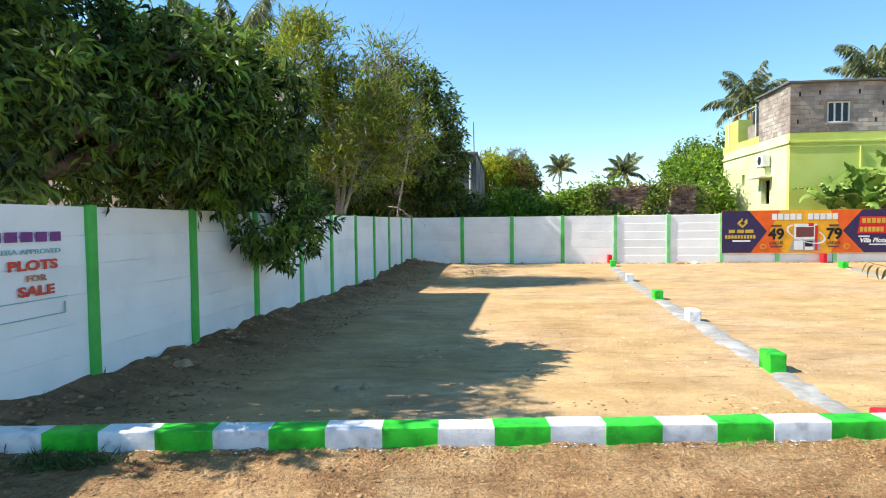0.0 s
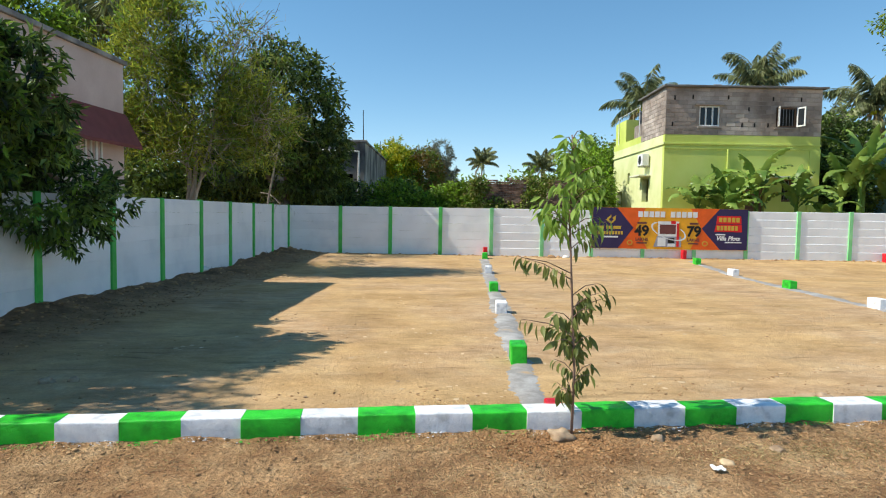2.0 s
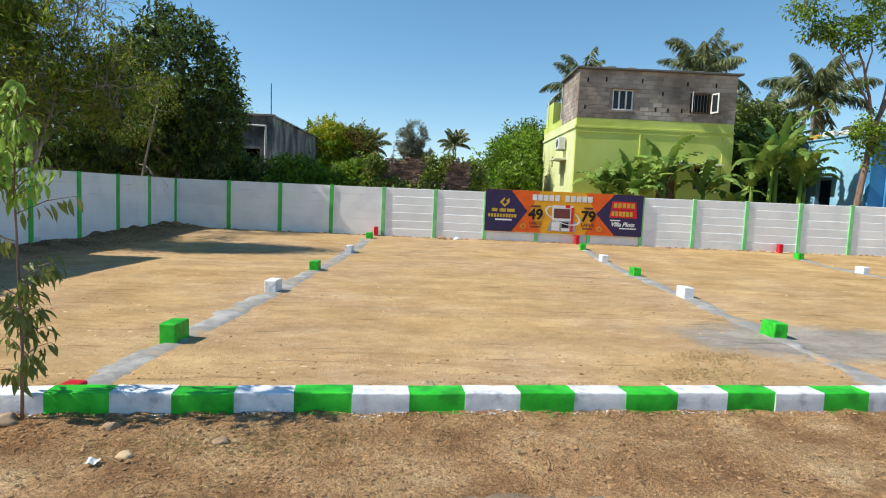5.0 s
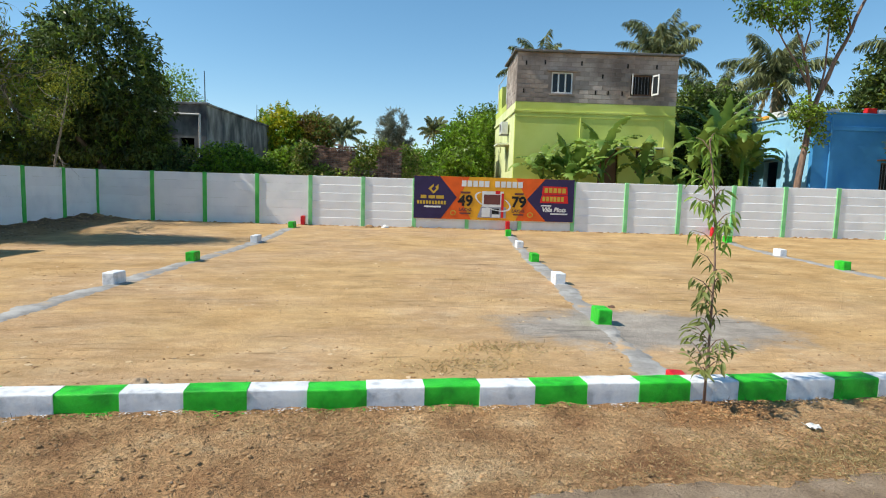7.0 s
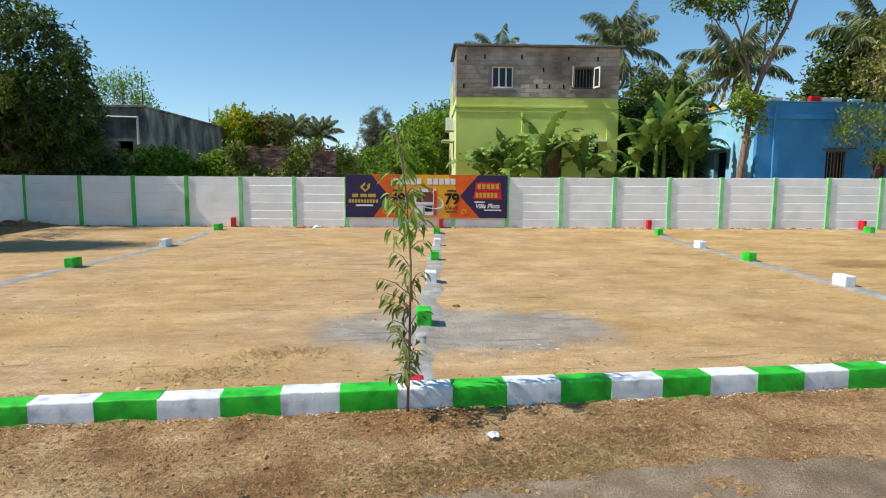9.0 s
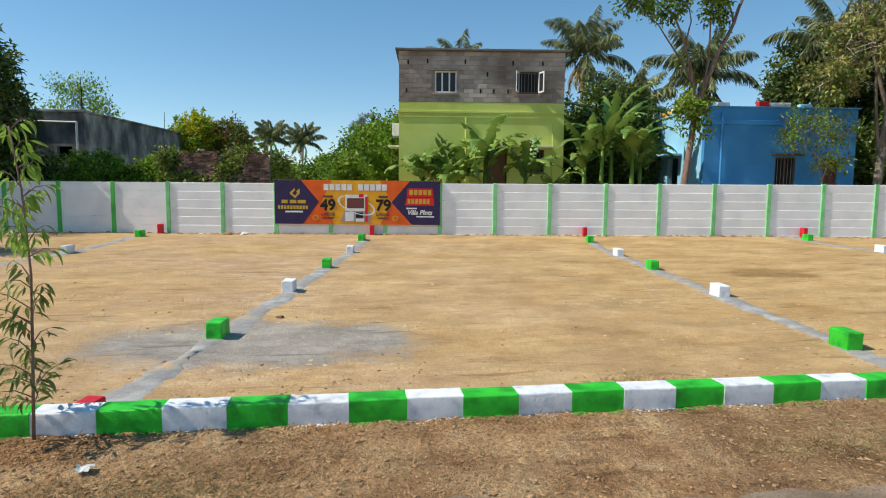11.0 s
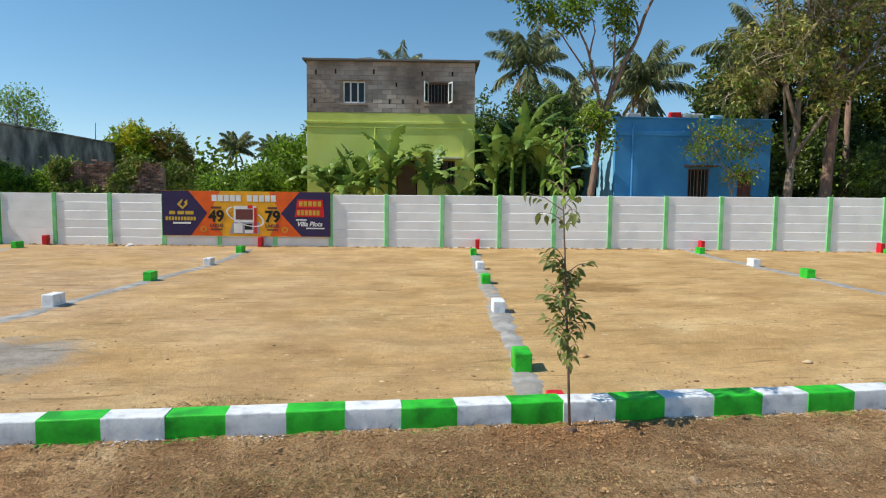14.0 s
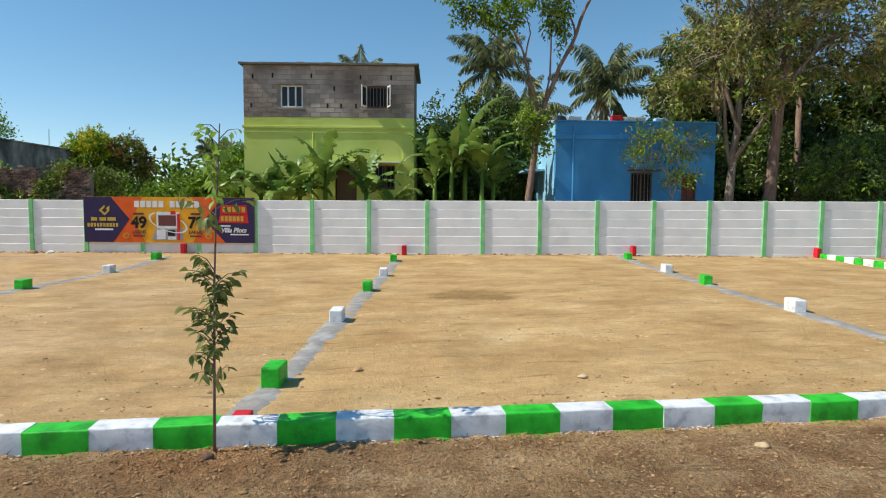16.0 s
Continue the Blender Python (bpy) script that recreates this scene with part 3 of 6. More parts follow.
# ---------------------------------------------------------------- marker stones and cement lines
def stone_block(name, mat, x, y, s, h, label, turn=0.0):
    bm = worn(-s / 2, s / 2, -s * 0.9, s * 0.9, -0.06, h, 0.018, 0.006, 2, x)
    ob = part(name, bm, mat, smooth=False)
    ob.matrix_world = pose(x, y, soil_z(x, y), random.Random(x * 7).uniform(-2, 2), random.Random(y).uniform(-2, 2), turn)
    return tagged(ob, label, "marker stone", "plot boundary stones")


ROWS_OF_STONES = [
    [("g", 4.14, 7.60), ("w", 4.70, 11.45), ("g", 5.17, 14.68), ("w", 5.83, 19.05), ("g", 6.43, 23.1), ("r", 6.68, 24.50), ("rk", 3.97, 5.38)],
    [("g", 12.53, 8.38), ("w", 13.02, 11.87), ("g", 13.50, 15.36), ("w", 13.99, 18.8), ("g", 14.32, 21.7), ("r", 14.70, 23.45), ("rk", 12.15, 5.5)],
    [("g", 20.50, 7.10), ("w", 20.99, 10.65), ("g", 21.48, 14.3), ("w", 21.90, 17.3), ("g", 22.3, 20.7), ("r", 22.75, 22.4), ("rk", 20.45, 5.58)],
    [("w", 29.03, 10.15), ("g", 29.53, 13.9), ("w", 29.90, 16.56), ("g", 30.39, 20.3), ("r", 31.05, 21.35), ("g", 28.55, 6.8)],
    [("r", 37.75, 20.6)],
]
LOOK = {"g": ("kerb_green", 0.205, 0.23, "bright green painted boundary stone on sandy ground"), "w": ("kerb_white", 0.215, 0.225, "white painted boundary stone on sandy ground"),
        "r": ("red_paint", 0.15, 0.36, "red painted boundary stone beside the plank wall"), "rk": ("red_paint", 0.16, 0.175, "low red painted stone behind the kerb")}
for row in ROWS_OF_STONES:
    for kd, x, y in row:
        mat, s, h, lab = LOOK[kd]
        stone_block("marker_stone", mat, x, y, s, h, lab, -8 + 4 * math.sin(x * 5 + y))


def cement_line(p, q, width):
    """A trowelled strip of cement on the soil with ragged edges."""
    p, q = Vector((*p, 0)), Vector((*q, 0))
    d = (q - p).normalized()
    w = Vector((d.y, -d.x, 0))
    bm = bmesh.new()
    rows = []
    n = int((q - p).length / 0.04)
    for i in range(n + 1):
        c = p + (q - p) * (i / n)
        wl_, wr_ = (width * (0.52 + 0.26 * noise.noise(Vector((c.x * 0.6, c.y * 0.6, s))) + 0.20 * noise.noise(Vector((c.x * 2.2, c.y * 2.2, s))) + 0.17 * noise.noise(Vector((c.x * 15, c.y * 15, s)))) for s in (0, 9))
        row = []
        for f, up in ((-wl_, -0.012), (-wl_ + 0.06, 0.008), (-wl_ * 0.3, 0.016), (wr_ * 0.3, 0.016), (wr_ - 0.06, 0.008), (wr_, -0.012)):
            v = c + w * f
            row.append(bm.verts.new((v.x, v.y, soil_z(v.x, v.y) + up + 0.003 * noise.noise(v * 1.5))))
        rows.append(row)
    for r0, r1 in zip(rows, rows[1:]):
        for j in range(5):
            bm.faces.new((r0[j], r0[j + 1], r1[j + 1], r1[j]))
    tagged(part("cement_strip", bm, "cement", smooth=True), "grey trowelled cement line between plots on soil", "cement line", "plot lines", "structure")


for row in ROWS_OF_STONES[:4]:
    (x0, y0), (x1, y1) = row[0][1:], row[3][1:]
    dx = (x1 - x0) / (y1 - y0)
    cement_line((x0 - dx * (y0 - 5.35) + 0.02, 5.35), (x1 + dx * 3.6, y1 + 3.6), 0.39)


# ---------------------------------------------------------------- lettering and flat shapes
def text_mesh(name, words, size, mat, parent, m, shear=0.0, thick=0.012):
    cu = bpy.data.curves.new(name, "FONT")
    cu.body, cu.size, cu.align_x, cu.align_y = words, size, "CENTER", "CENTER"
    cu.extrude, cu.offset, cu.shear = 0.003, thick * size, shear
    tmp = bpy.data.objects.new(name, cu)
    scene.collection.objects.link(tmp)
    bpy.context.view_layer.update()
    me = bpy.data.meshes.new_from_object(tmp.evaluated_get(bpy.context.evaluated_depsgraph_get()))
    bpy.data.objects.remove(tmp)
    me.materials.clear()
    me.materials.append(M[mat])
    ob = new(name, me)
    ob.parent = parent
    ob.matrix_local = m
    return ob


def plate(name, pts, mat, parent, y, thick=0.004):
    """A flat shape in the x-z plane with its face at y."""
    bm = bmesh.new()
    f = bm.faces.new([bm.verts.new((x, y, z)) for x, z in pts])
    r = bmesh.ops.extrude_face_region(bm, geom=[f])
    bmesh.ops.translate(bm, verts=[v for v in r["geom"] if isinstance(v, bmesh.types.BMVert)], vec=(0, thick, 0))
    bmesh.ops.recalc_face_normals(bm, faces=bm.faces)
    return part(name, bm, mat, parent)


def rect(x0, x1, z0, z1):
    return [(x0, z0), (x1, z0), (x1, z1), (x0, z1)]


def banner():
    x0 = 6 * BAY - 0.02
    b = thing("banner", BACK_RUN @ Matrix.Translation((x0, -0.10, 0.40)), "printed vinyl plot-sale banner on a frame fixed to the wall", "banner")
    W, H = 6.32, 1.68

    def P(*pts):
        return [((px - 22) / 896 * W, (335 - py) / 235 * H) for px, py in pts]
    part("sheet", box(0, W, 0, 0.02, 0, H), "amber", b)
    for nm, s in (("top_rail", (0, W, 0.02, 0.045, H - 0.04, H)), ("bottom_rail", (0, W, 0.02, 0.045, 0, 0.04)), ("side_rail", (0, 0.03, 0.02, 0.045, 0.04, H - 0.04)), ("side_rail", (W - 0.03, W, 0.02, 0.045, 0.04, H - 0.04))):
        part(nm, box(*s), "steel", b)
    plate("orange_panel", P((120, 101), (330, 101), (275, 215), (345, 334), (120, 334)), "orange", b, -0.005)
    plate("orange_panel", P((590, 101), (800, 101), (800, 334), (595, 334), (655, 215)), "orange", b, -0.005)
    plate("navy_panel", P((22, 101), (165, 101), (262, 215), (175, 334), (22, 334)), "navy", b, -0.010)
    plate("navy_panel", P((755, 101), (918, 101), (918, 334), (765, 334), (655, 215)), "navy", b, -0.010)
    for s in (288, 475):
        for i in range(5):
            plate("printed_bar", P((s + i * 32, 153), (s + i * 32 + 26, 153), (s + i * 32 + 26, 120), (s + i * 32, 120)), "print_white", b, -0.010)
    rot = pose(0, 0, 0, 90, 0, 0)

    def T(w, cx, cy, size, mat, **k):
        (x, z), = P((cx, cy))
        text_mesh("lettering", w, size, mat, b, Matrix.Translation((x, -0.013, z)) @ rot, **k)
    T("49", 311, 234, 0.58, "print_black", thick=0.035)
    T("79", 611, 234, 0.58, "print_black", thick=0.035)
    T("LAKHS", 311, 281, 0.17, "print_brick", thick=0.03)
    T("LAKHS", 608, 281, 0.17, "print_brick", thick=0.03)
    T("Villa Plots", 807, 269, 0.24, "print_white", shear=0.25, thick=0.03)
    for r, mat in ((((283, 192), (338, 192), (338, 181), (283, 181)), "print_brick"), (((585, 192), (636, 192), (636, 181), (585, 181)), "print_brick"),
                   (((735, 250), (792, 250), (792, 243), (735, 243)), "print_white"), (((790, 294), (886, 294), (886, 287), (790, 287)), "print_white"),
                   (((80, 273), (175, 273), (175, 264), (80, 264)), "print_white"), (((280, 305), (342, 305), (342, 297), (280, 297)), "print_brick"), (((580, 305), (638, 305), (638, 297), (580, 297)), "print_brick")):
        plate("printed_bar", P(*r), mat, b, -0.015)
    for i, (q0, q1) in enumerate(((60, 92), (104, 140), (146, 190))):
        plate("printed_bar", P((q0, 224), (q1, 224), (q1, 206), (q0, 206)), "print_gold", b, -0.015)
    for i in range(10):
        plate("printed_bar", P((40 + i * 16.6, 255), (52 + i * 16.6, 255), (52 + i * 16.6, 236), (40 + i * 16.6, 236)), "print_gold", b, -0.015)
    # emblem, title plates, little discs
    plate("emblem", P((102, 170), (132, 142), (132, 155), (118, 170), (132, 184), (132, 197)), "print_gold", b, -0.015)
    plate("emblem", P((132, 197), (132, 184), (146, 170), (140, 160), (158, 146), (158, 172)), "print_gold", b, -0.015)
    plate("title_plate", P((737, 186), (882, 186), (878, 140), (742, 140)), "print_red", b, -0.014)
    plate("title_plate", P((728, 231), (887, 231), (882, 189), (737, 189)), "print_red", b, -0.014)
    for row_y, q0, n in ((175, 752, 5), (222, 742, 6)):
        for i in range(n):
            w = 124 / n
            plate("printed_bar", P((q0 + i * w, row_y), (q0 + i * w + w * 0.74, row_y), (q0 + i * w + w * 0.74, row_y - 26), (q0 + i * w, row_y - 26)), "print_gold", b, -0.019)
    for cx in (243, 676):
        plate("disc", P(*[(cx + 17 * math.cos(t), 300 - 15 * math.sin(t)) for t in np.linspace(0, 2 * math.pi, 18)[:-1]]), "print_gold", b, -0.016)
        plate("disc", P(*[(cx + 11 * math.cos(t), 300 - 10 * math.sin(t)) for t in np.linspace(0, 2 * math.pi, 14)[:-1]]), "orange", b, -0.020)
    # printed villa
    for r, mat, y in ((((404, 262), (524, 262), (524, 176), (404, 176)), "print_white", -0.012), (((414, 248), (506, 248), (506, 194), (414, 194)), "print_brick", -0.016),
                      (((380, 322), (540, 322), (540, 262), (400, 262)), "print_grey", -0.011), (((404, 318), (450, 318), (450, 268), (404, 268)), "print_white", -0.015),
                      (((462, 300), (500, 300), (500, 270), (462, 270)), "print_black", -0.015), (((512, 320), (526, 320), (526, 186), (512, 186)), "print_red", -0.016),
                      (((462, 320), (506, 320), (506, 303), (462, 303)), "print_white", -0.015), (((478, 190), (505, 190), (505, 172), (478, 172)), "print_red", -0.017)):
        plate("printed_villa", P(*r), mat, b, y)
    ts = np.linspace(0, 2 * math.pi, 33)
    for t0, t1 in zip(ts, ts[1:]):
        q = [(465 + rr * 102 * math.cos(t) , 232 + rr * 46 * math.sin(t) + 0.28 * rr * 102 * math.cos(t)) for t, rr in ((t0, 1), (t1, 1), (t1, 0.9), (t0, 0.9))]
        if math.sin((t0 + t1) / 2) > -0.75:
            plate("ring", P(*q), "print_white", b, -0.022, 0.003)


banner()


def wall_sign():
    """Painted sale notice on the side wall, letters proud by a coat of paint."""
    base = thing("painted_sign", SIDE_RUN @ Matrix.Translation((-10 * BAY + 0.10, -0.026, 0)), "hand painted plot-sale notice on the white wall", "sign")
    rot = pose(0, 0, 0, 90, 0, 0) @ Matrix.Diagonal((1.6, 1, 1, 1))
    for i in range(7):
        plate("printed_bar", rect(0.14 + i * 0.185, 0.28 + i * 0.185, 1.575, 1.675), "sign_violet", base, -0.008)
    text_mesh("lettering", "RERA APPROVED", 0.066, "sign_teal", base, Matrix.Translation((0.98, -0.008, 1.475)) @ rot)
    text_mesh("lettering", "PLOTS", 0.135, "sign_red", base, Matrix.Translation((1.02, -0.008, 1.335)) @ rot, thick=0.035)
    text_mesh("lettering", "FOR", 0.085, "sign_brown", base, Matrix.Translation((1.05, -0.008, 1.205)) @ rot, thick=0.03)
    text_mesh("lettering", "SALE", 0.135, "sign_red", base, Matrix.Translation((1.05, -0.008, 1.075)) @ rot, thick=0.035)
    plate("painted_picture", rect(0.0, 0.55, 0.93, 1.40), "sign_blue", base, -0.008)
    plate("painted_line", rect(0.1, 1.45, 0.975, 0.985), "sign_teal", base, -0.009)
    plate("painted_line", rect(0.1, 1.42, 0.80, 0.812), "sign_teal", base, -0.009)
    plate("painted_line", rect(1.40, 1.425, 0.812, 0.93), "sign_teal", base, -0.010)


wall_sign()


# ---------------------------------------------------------------- buildings
def window_unit(name, parent, x0, x1, z0, z1, y, mullions=1, frame="frame_white", glass="glass", bars=0):
    """A framed window in the x-z plane of its wall, facing -y."""
    part("pane", box(x0 + 0.04, x1 - 0.04, y + 0.03, y + 0.04, z0 + 0.04, z1 - 0.04), glass, parent)
    f = 0.06
    for s in ((x0, x1, y - 0.03, y + 0.05, z1 - f, z1), (x0, x1, y - 0.03, y + 0.05, z0, z0 + f), (x0, x0 + f, y - 0.03, y + 0.05, z0 + f, z1 - f), (x1 - f, x1, y - 0.03, y + 0.05, z0 + f, z1 - f)):
        part("frame_bar", box(*s, bevel=0.006), frame, parent)
    for i in range(mullions):
        c = x0 + (x1 - x0) * (i + 1) / (mullions + 1)
        part("mullion", box(c - 0.035, c + 0.035, y - 0.02, y + 0.05, z0 + f, z1 - f, bevel=0.005), frame, parent)
    for i in range(bars):
        c = x0 + (x1 - x0) * (i + 1) / (bars + 1)
        part("grille_bar", tube([(c, y - 0.01, z0 + f), (c, y - 0.01, z1 - f)], [0.012, 0.012], 6), "steel", parent)


def wall_with_holes(name, w, z0, z1, holes, depth, mat, parent, m=None):
    """A slab in x-z from y 0 to depth with rectangular holes right through; holes: x0, x1, z0, z1."""
    xs = sorted({0, w, *[h[0] for h in holes], *[h[1] for h in holes]})
    zs = sorted({z0, z1, *[h[2] for h in holes], *[h[3] for h in holes]})
    bm = bmesh.new()

    def solid(i, j):
        if not (0 <= i < len(xs) - 1 and 0 <= j < len(zs) - 1):
            return False
        cx, cz = (xs[i] + xs[i + 1]) / 2, (zs[j] + zs[j + 1]) / 2
        return not any(h[0] < cx < h[1] and h[2] < cz < h[3] for h in holes)

    def quad(*p):
        bm.faces.new([bm.verts.new(q) for q in p])
    for i in range(len(xs) - 1):
        for j in range(len(zs) - 1):
            if not solid(i, j):
                continue
            a0, a1, b0, b1 = xs[i], xs[i + 1], zs[j], zs[j + 1]
            quad((a0, 0, b0), (a1, 0, b0), (a1, 0, b1), (a0, 0, b1))
            quad((a1, depth, b0), (a0, depth, b0), (a0, depth, b1), (a1, depth, b1))
            if not solid(i - 1, j):
                quad((a0, 0, b0), (a0, 0, b1), (a0, depth, b1), (a0, depth, b0))
            if not solid(i + 1, j):
                quad((a1, 0, b1), (a1, 0, b0), (a1, depth, b0), (a1, depth, b1))
            if not solid(i, j - 1):
                quad((a0, 0, b0), (a0, depth, b0), (a1, depth, b0), (a1, 0, b0))
            if not solid(i, j + 1):
                quad((a0, 0, b1), (a1, 0, b1), (a1, depth, b1), (a0, depth, b1))
    bmesh.ops.remove_doubles(bm, verts=bm.verts, dist=0.0005)
    ob = part(name, bm, mat, parent)
    if m:
        ob.matrix_local = m
    return ob


def lime_house():
    h = thing("house", pose(15.97, 28.10, 0, 0, 0, -6), "two-storey house, lime green below, bare grey block above", "house")
    W, D1, D2, S, TOP = 7.5, 3.5, 8.7, 5.7, 7.95
    front = [(4.0, 4.95, 0.3, 3.62), (5.75, 6.65, 2.55, 3.62)]
    wall_with_holes("front_wall", W, 0, S, front, 0.25, "lime_wall", h)
    left = Matrix.Translation((0, D2, 0)) @ Matrix.Rotation(radians(-90), 4, "Z")
    wall_with_holes("side_wall", D2 - 0.25, 0, S, [(5.6, 6.6, 2.5, 3.7), (3.0, 3.4, 3.6, 4.2), (1.0, 2.0, 0.3, 3.2)], 0.25, "lime_sunlit", h, left)
    part("side_wall", box(W - 0.25, W, 0.25, D2, 0, S), "lime_wall", h)
    part("rear_wall", box(0.25, W - 0.25, D2 - 0.25, D2, 0, S), "lime_wall", h)
    part("floor_slab", box(0.25, W - 0.25, 0.25, D2 - 0.25, S - 0.5, S - 0.3), "mortar", h)
    part("inner_wall", box(0.25, W - 0.25, 2.2, 2.3, 0, S - 0.5), "dark_inside", h)
    # cornice bands
    part("cornice", box(-0.05, W + 0.03, -0.06, 0, 5.22, 5.32, bevel=0.01), "lime_wall", h)
    part("cornice", box(-0.03, W + 0.03, -0.04, 0, 5.02, 5.10, bevel=0.01), "lime_wall", h)
    part("cornice", box(-0.07, 0, -0.06, D2, 5.22, 5.34, bevel=0.01), "lime_sunlit", h)
    part("pilaster", box(W - 0.50, W + 0.02, -0.05, 0, 0, 5.02, bevel=0.01), "lime_wall", h)
    part("sunshade", box(3.5, 6.95, -0.45, 0, 3.68, 3.76, bevel=0.01), "cream_paint", h)
    part("sunshade", box(-0.6, 0, 1.8, 3.4, 3.8, 3.88, bevel=0.01), "cream_paint", h)
    part("door_leaf", box(4.05, 4.9, 0.16, 0.2, 0.3, 3.55), "wood", h)
    w = part("window", box(5.75, 6.65, 0.1, 0.14, 2.55, 2.6), "wood", h)
    window_unit("window", w, 5.75, 6.65, 2.6, 3.62, 0.1, 1, "wood", "dark_inside", 4)
    part("downpipe", tube([(3.05, -0.06, 0), (3.05, -0.06, 5.02)], [0.04, 0.04]), "lime_wall", h)
    # wall ac unit
    ac = part("air_conditioner", box(-0.42, -0.08, 1.9, 2.7, 4.35, 4.95, bevel=0.02), "frame_white", h, "white outdoor cooling unit on brackets")
    part("grille", tube([(-0.43, 2.3, 4.65), (-0.425, 2.3, 4.65)], [0.22, 0.22], 16), "black_plastic", ac)
    part("bracket", box(-0.42, 0, 2.0, 2.04, 4.30, 4.35), "steel", ac)
    part("bracket", box(-0.42, 0, 2.56, 2.6, 4.30, 4.35), "steel", ac)
    # upper block storey
    up = [(1.62, 2.60, 6.12, 7.08), (5.32, 6.38, 6.12, 7.08)]
    wall_with_holes("upper_front_wall", W, S, TOP, up, 0.2, "mortar", h)
    part("upper_side_wall", box(0, 0.2, 0.2, D1, S, TOP), "mortar", h)
    part("upper_side_wall", box(W - 0.2, W, 0.2, D1, S, TOP), "mortar", h)
    part("upper_rear_wall", box(0.2, W - 0.2, D1 - 0.2, D1, S, TOP), "mortar", h)
    part("upper_inner_wall", box(0.25, W - 0.25, 1.6, 1.65, S, TOP - 0.01), "dark_inside", h)
    bm = box(-0.16, W + 0.2, -0.2, D1 + 0.2, TOP, TOP + 0.09, bevel=0.015)
    bmesh.ops.subdivide_edges(bm, edges=[e_ for e_ in bm.edges if e_.calc_length() > 1], cuts=14)
    for v in bm.verts:
        v.co.z += 0.03 * noise.noise(v.co * 1.5)
        v.co.y += 0.03 * noise.noise(v.co * 2.5 + Vector((4, 0, 0)))
    part("roof", bm, "roof_sheet", h)
    for i, (x, y) in enumerate(((0.1, 0.1), (1.1, 0.3), (2.3, 0.0), (4.2, 0.2), (5.6, 0.1), (6.9, 0.2))):
        part("roof_stone", worn(x, x + 0.35, y, y + 0.2, TOP + 0.07, TOP + 0.17, 0.02, 0.03, 1, i), "mortar", h)
    w = part("window", box(1.55, 2.67, -0.05, 0.0, 6.02, 6.10, bevel=0.01), "mortar", h, "white two-leaf window")
    window_unit("window", w, 1.62, 2.60, 6.12, 7.08, 0.05, 2)
    part("lintel", box(1.4, 2.8, -0.12, 0.0, 7.10, 7.17), "mortar", h)
    w = part("window", box(5.25, 6.45, -0.05, 0.0, 6.02, 6.10, bevel=0.01), "mortar", h, "dark barred window with both shutters open")
    window_unit("window", w, 5.40, 6.30, 6.14, 7.06, 0.08, 0, "wood", "dark_inside", 5)
    for x, an in ((5.40, -112), (6.30, -68)):
        m = Matrix.Translation((x, -0.02, 6.14)) @ Matrix.Rotation(radians(an), 4, "Z")
        for s in ((0, 0.46, 0, 0.03, 0, 0.07), (0, 0.46, 0, 0.03, 0.85, 0.92), (0, 0.07, 0, 0.03, 0.07, 0.85), (0.39, 0.46, 0, 0.03, 0.07, 0.85)):
            part("shutter_bar", box(*s, m=m), "frame_white", w)
        part("shutter_pane", box(0.07, 0.39, 0.012, 0.018, 0.07, 0.85, m=m), "glass", w)
    part("roof_bundle", worn(4.6, 5.7, 1.2, 1.9, TOP + 0.06, TOP + 0.36, 0.1, 0.08, 2, 3), "rubber_white", h, "pale tarpaulin bundle on the roof")
    # terrace tank and rail behind the block room
    part("parapet", box(0, 0.12, D1, D2, S, S + 0.35), "lime_wall", h)
    part("stair_room", box(0.1, 1.5, 6.6, D2, S, S + 1.7), "lime_wall", h)
    part("water_tank", tube([(1.0, 5.4, S + 1.2), (1.0, 5.4, S + 1.25), (1.0, 5.4, S + 1.9), (1.0, 5.4, S + 2.05), (1.0, 5.4, S + 2.1)], [0.4, 0.55, 0.55, 0.4, 0.2], 18), "black_plastic", h)
    part("tank_stand", box(0.4, 1.6, 4.8, 6.0, S, S + 1.2), "mortar", h)
    part("roof_pipe", tube([(0.05, 4.0, S), (0.05, 4.0, S + 2.1)], [0.03, 0.03], 6), "frame_white", h)
    part("roof_pipe", tube([(0.05, 7.9, S), (0.05, 7.9, S + 2.0)], [0.03, 0.03], 6), "frame_white", h)
    part("roof_pipe", tube([(0.05, 4.0, S + 2.0), (0.05, 7.9, S + 1.95)], [0.02, 0.02], 6), "frame_white", h)
    for u_, z_ in ((0.38, 7.35), (1.25, 7.4), (2.95, 7.4), (3.95, 6.85), (0.3, 6.1), (3.65, 6.1), (4.25, 6.1), (4.9, 6.1), (5.1, 7.35), (6.45, 7.35)):
        part("wall_hole", box(u_, u_ + 0.07, -0.022, -0.014, z_, z_ + 0.2), "dark_inside", h)
    # bare blocks, each laid in the face
    rnd = random.Random(5)
    bm = box(-0.205, 0.205, -0.012, 0.03, 0, 0.186, bevel=0.008)
    me = bpy.data.meshes.new("block")
    bm.to_mesh(me)
    bm.free()
    me.materials.append(M["grey_block"])
    rows = 11
    for r in range(rows):
        z = S + 0.02 + r * 0.2035
        x = 0.21 - (0.21 if r % 2 else 0)
        while x < W + 0.1:
            x0, x1 = max(0.0, x - 0.205), min(W, x + 0.205)
            if x1 - x0 > 0.1 and not any(q[0] - 0.03 < x1 and x0 < q[1] + 0.03 and q[2] - 0.1 < z + 0.18 and z < q[3] + 0.02 for q in up):
                shared("block", me, Matrix.Translation(((x0 + x1) / 2, rnd.uniform(-0.006, 0.006), z)) @ Matrix.Diagonal(((x1 - x0) / 0.41, 1, 1, 1)), h)
            x += 0.42
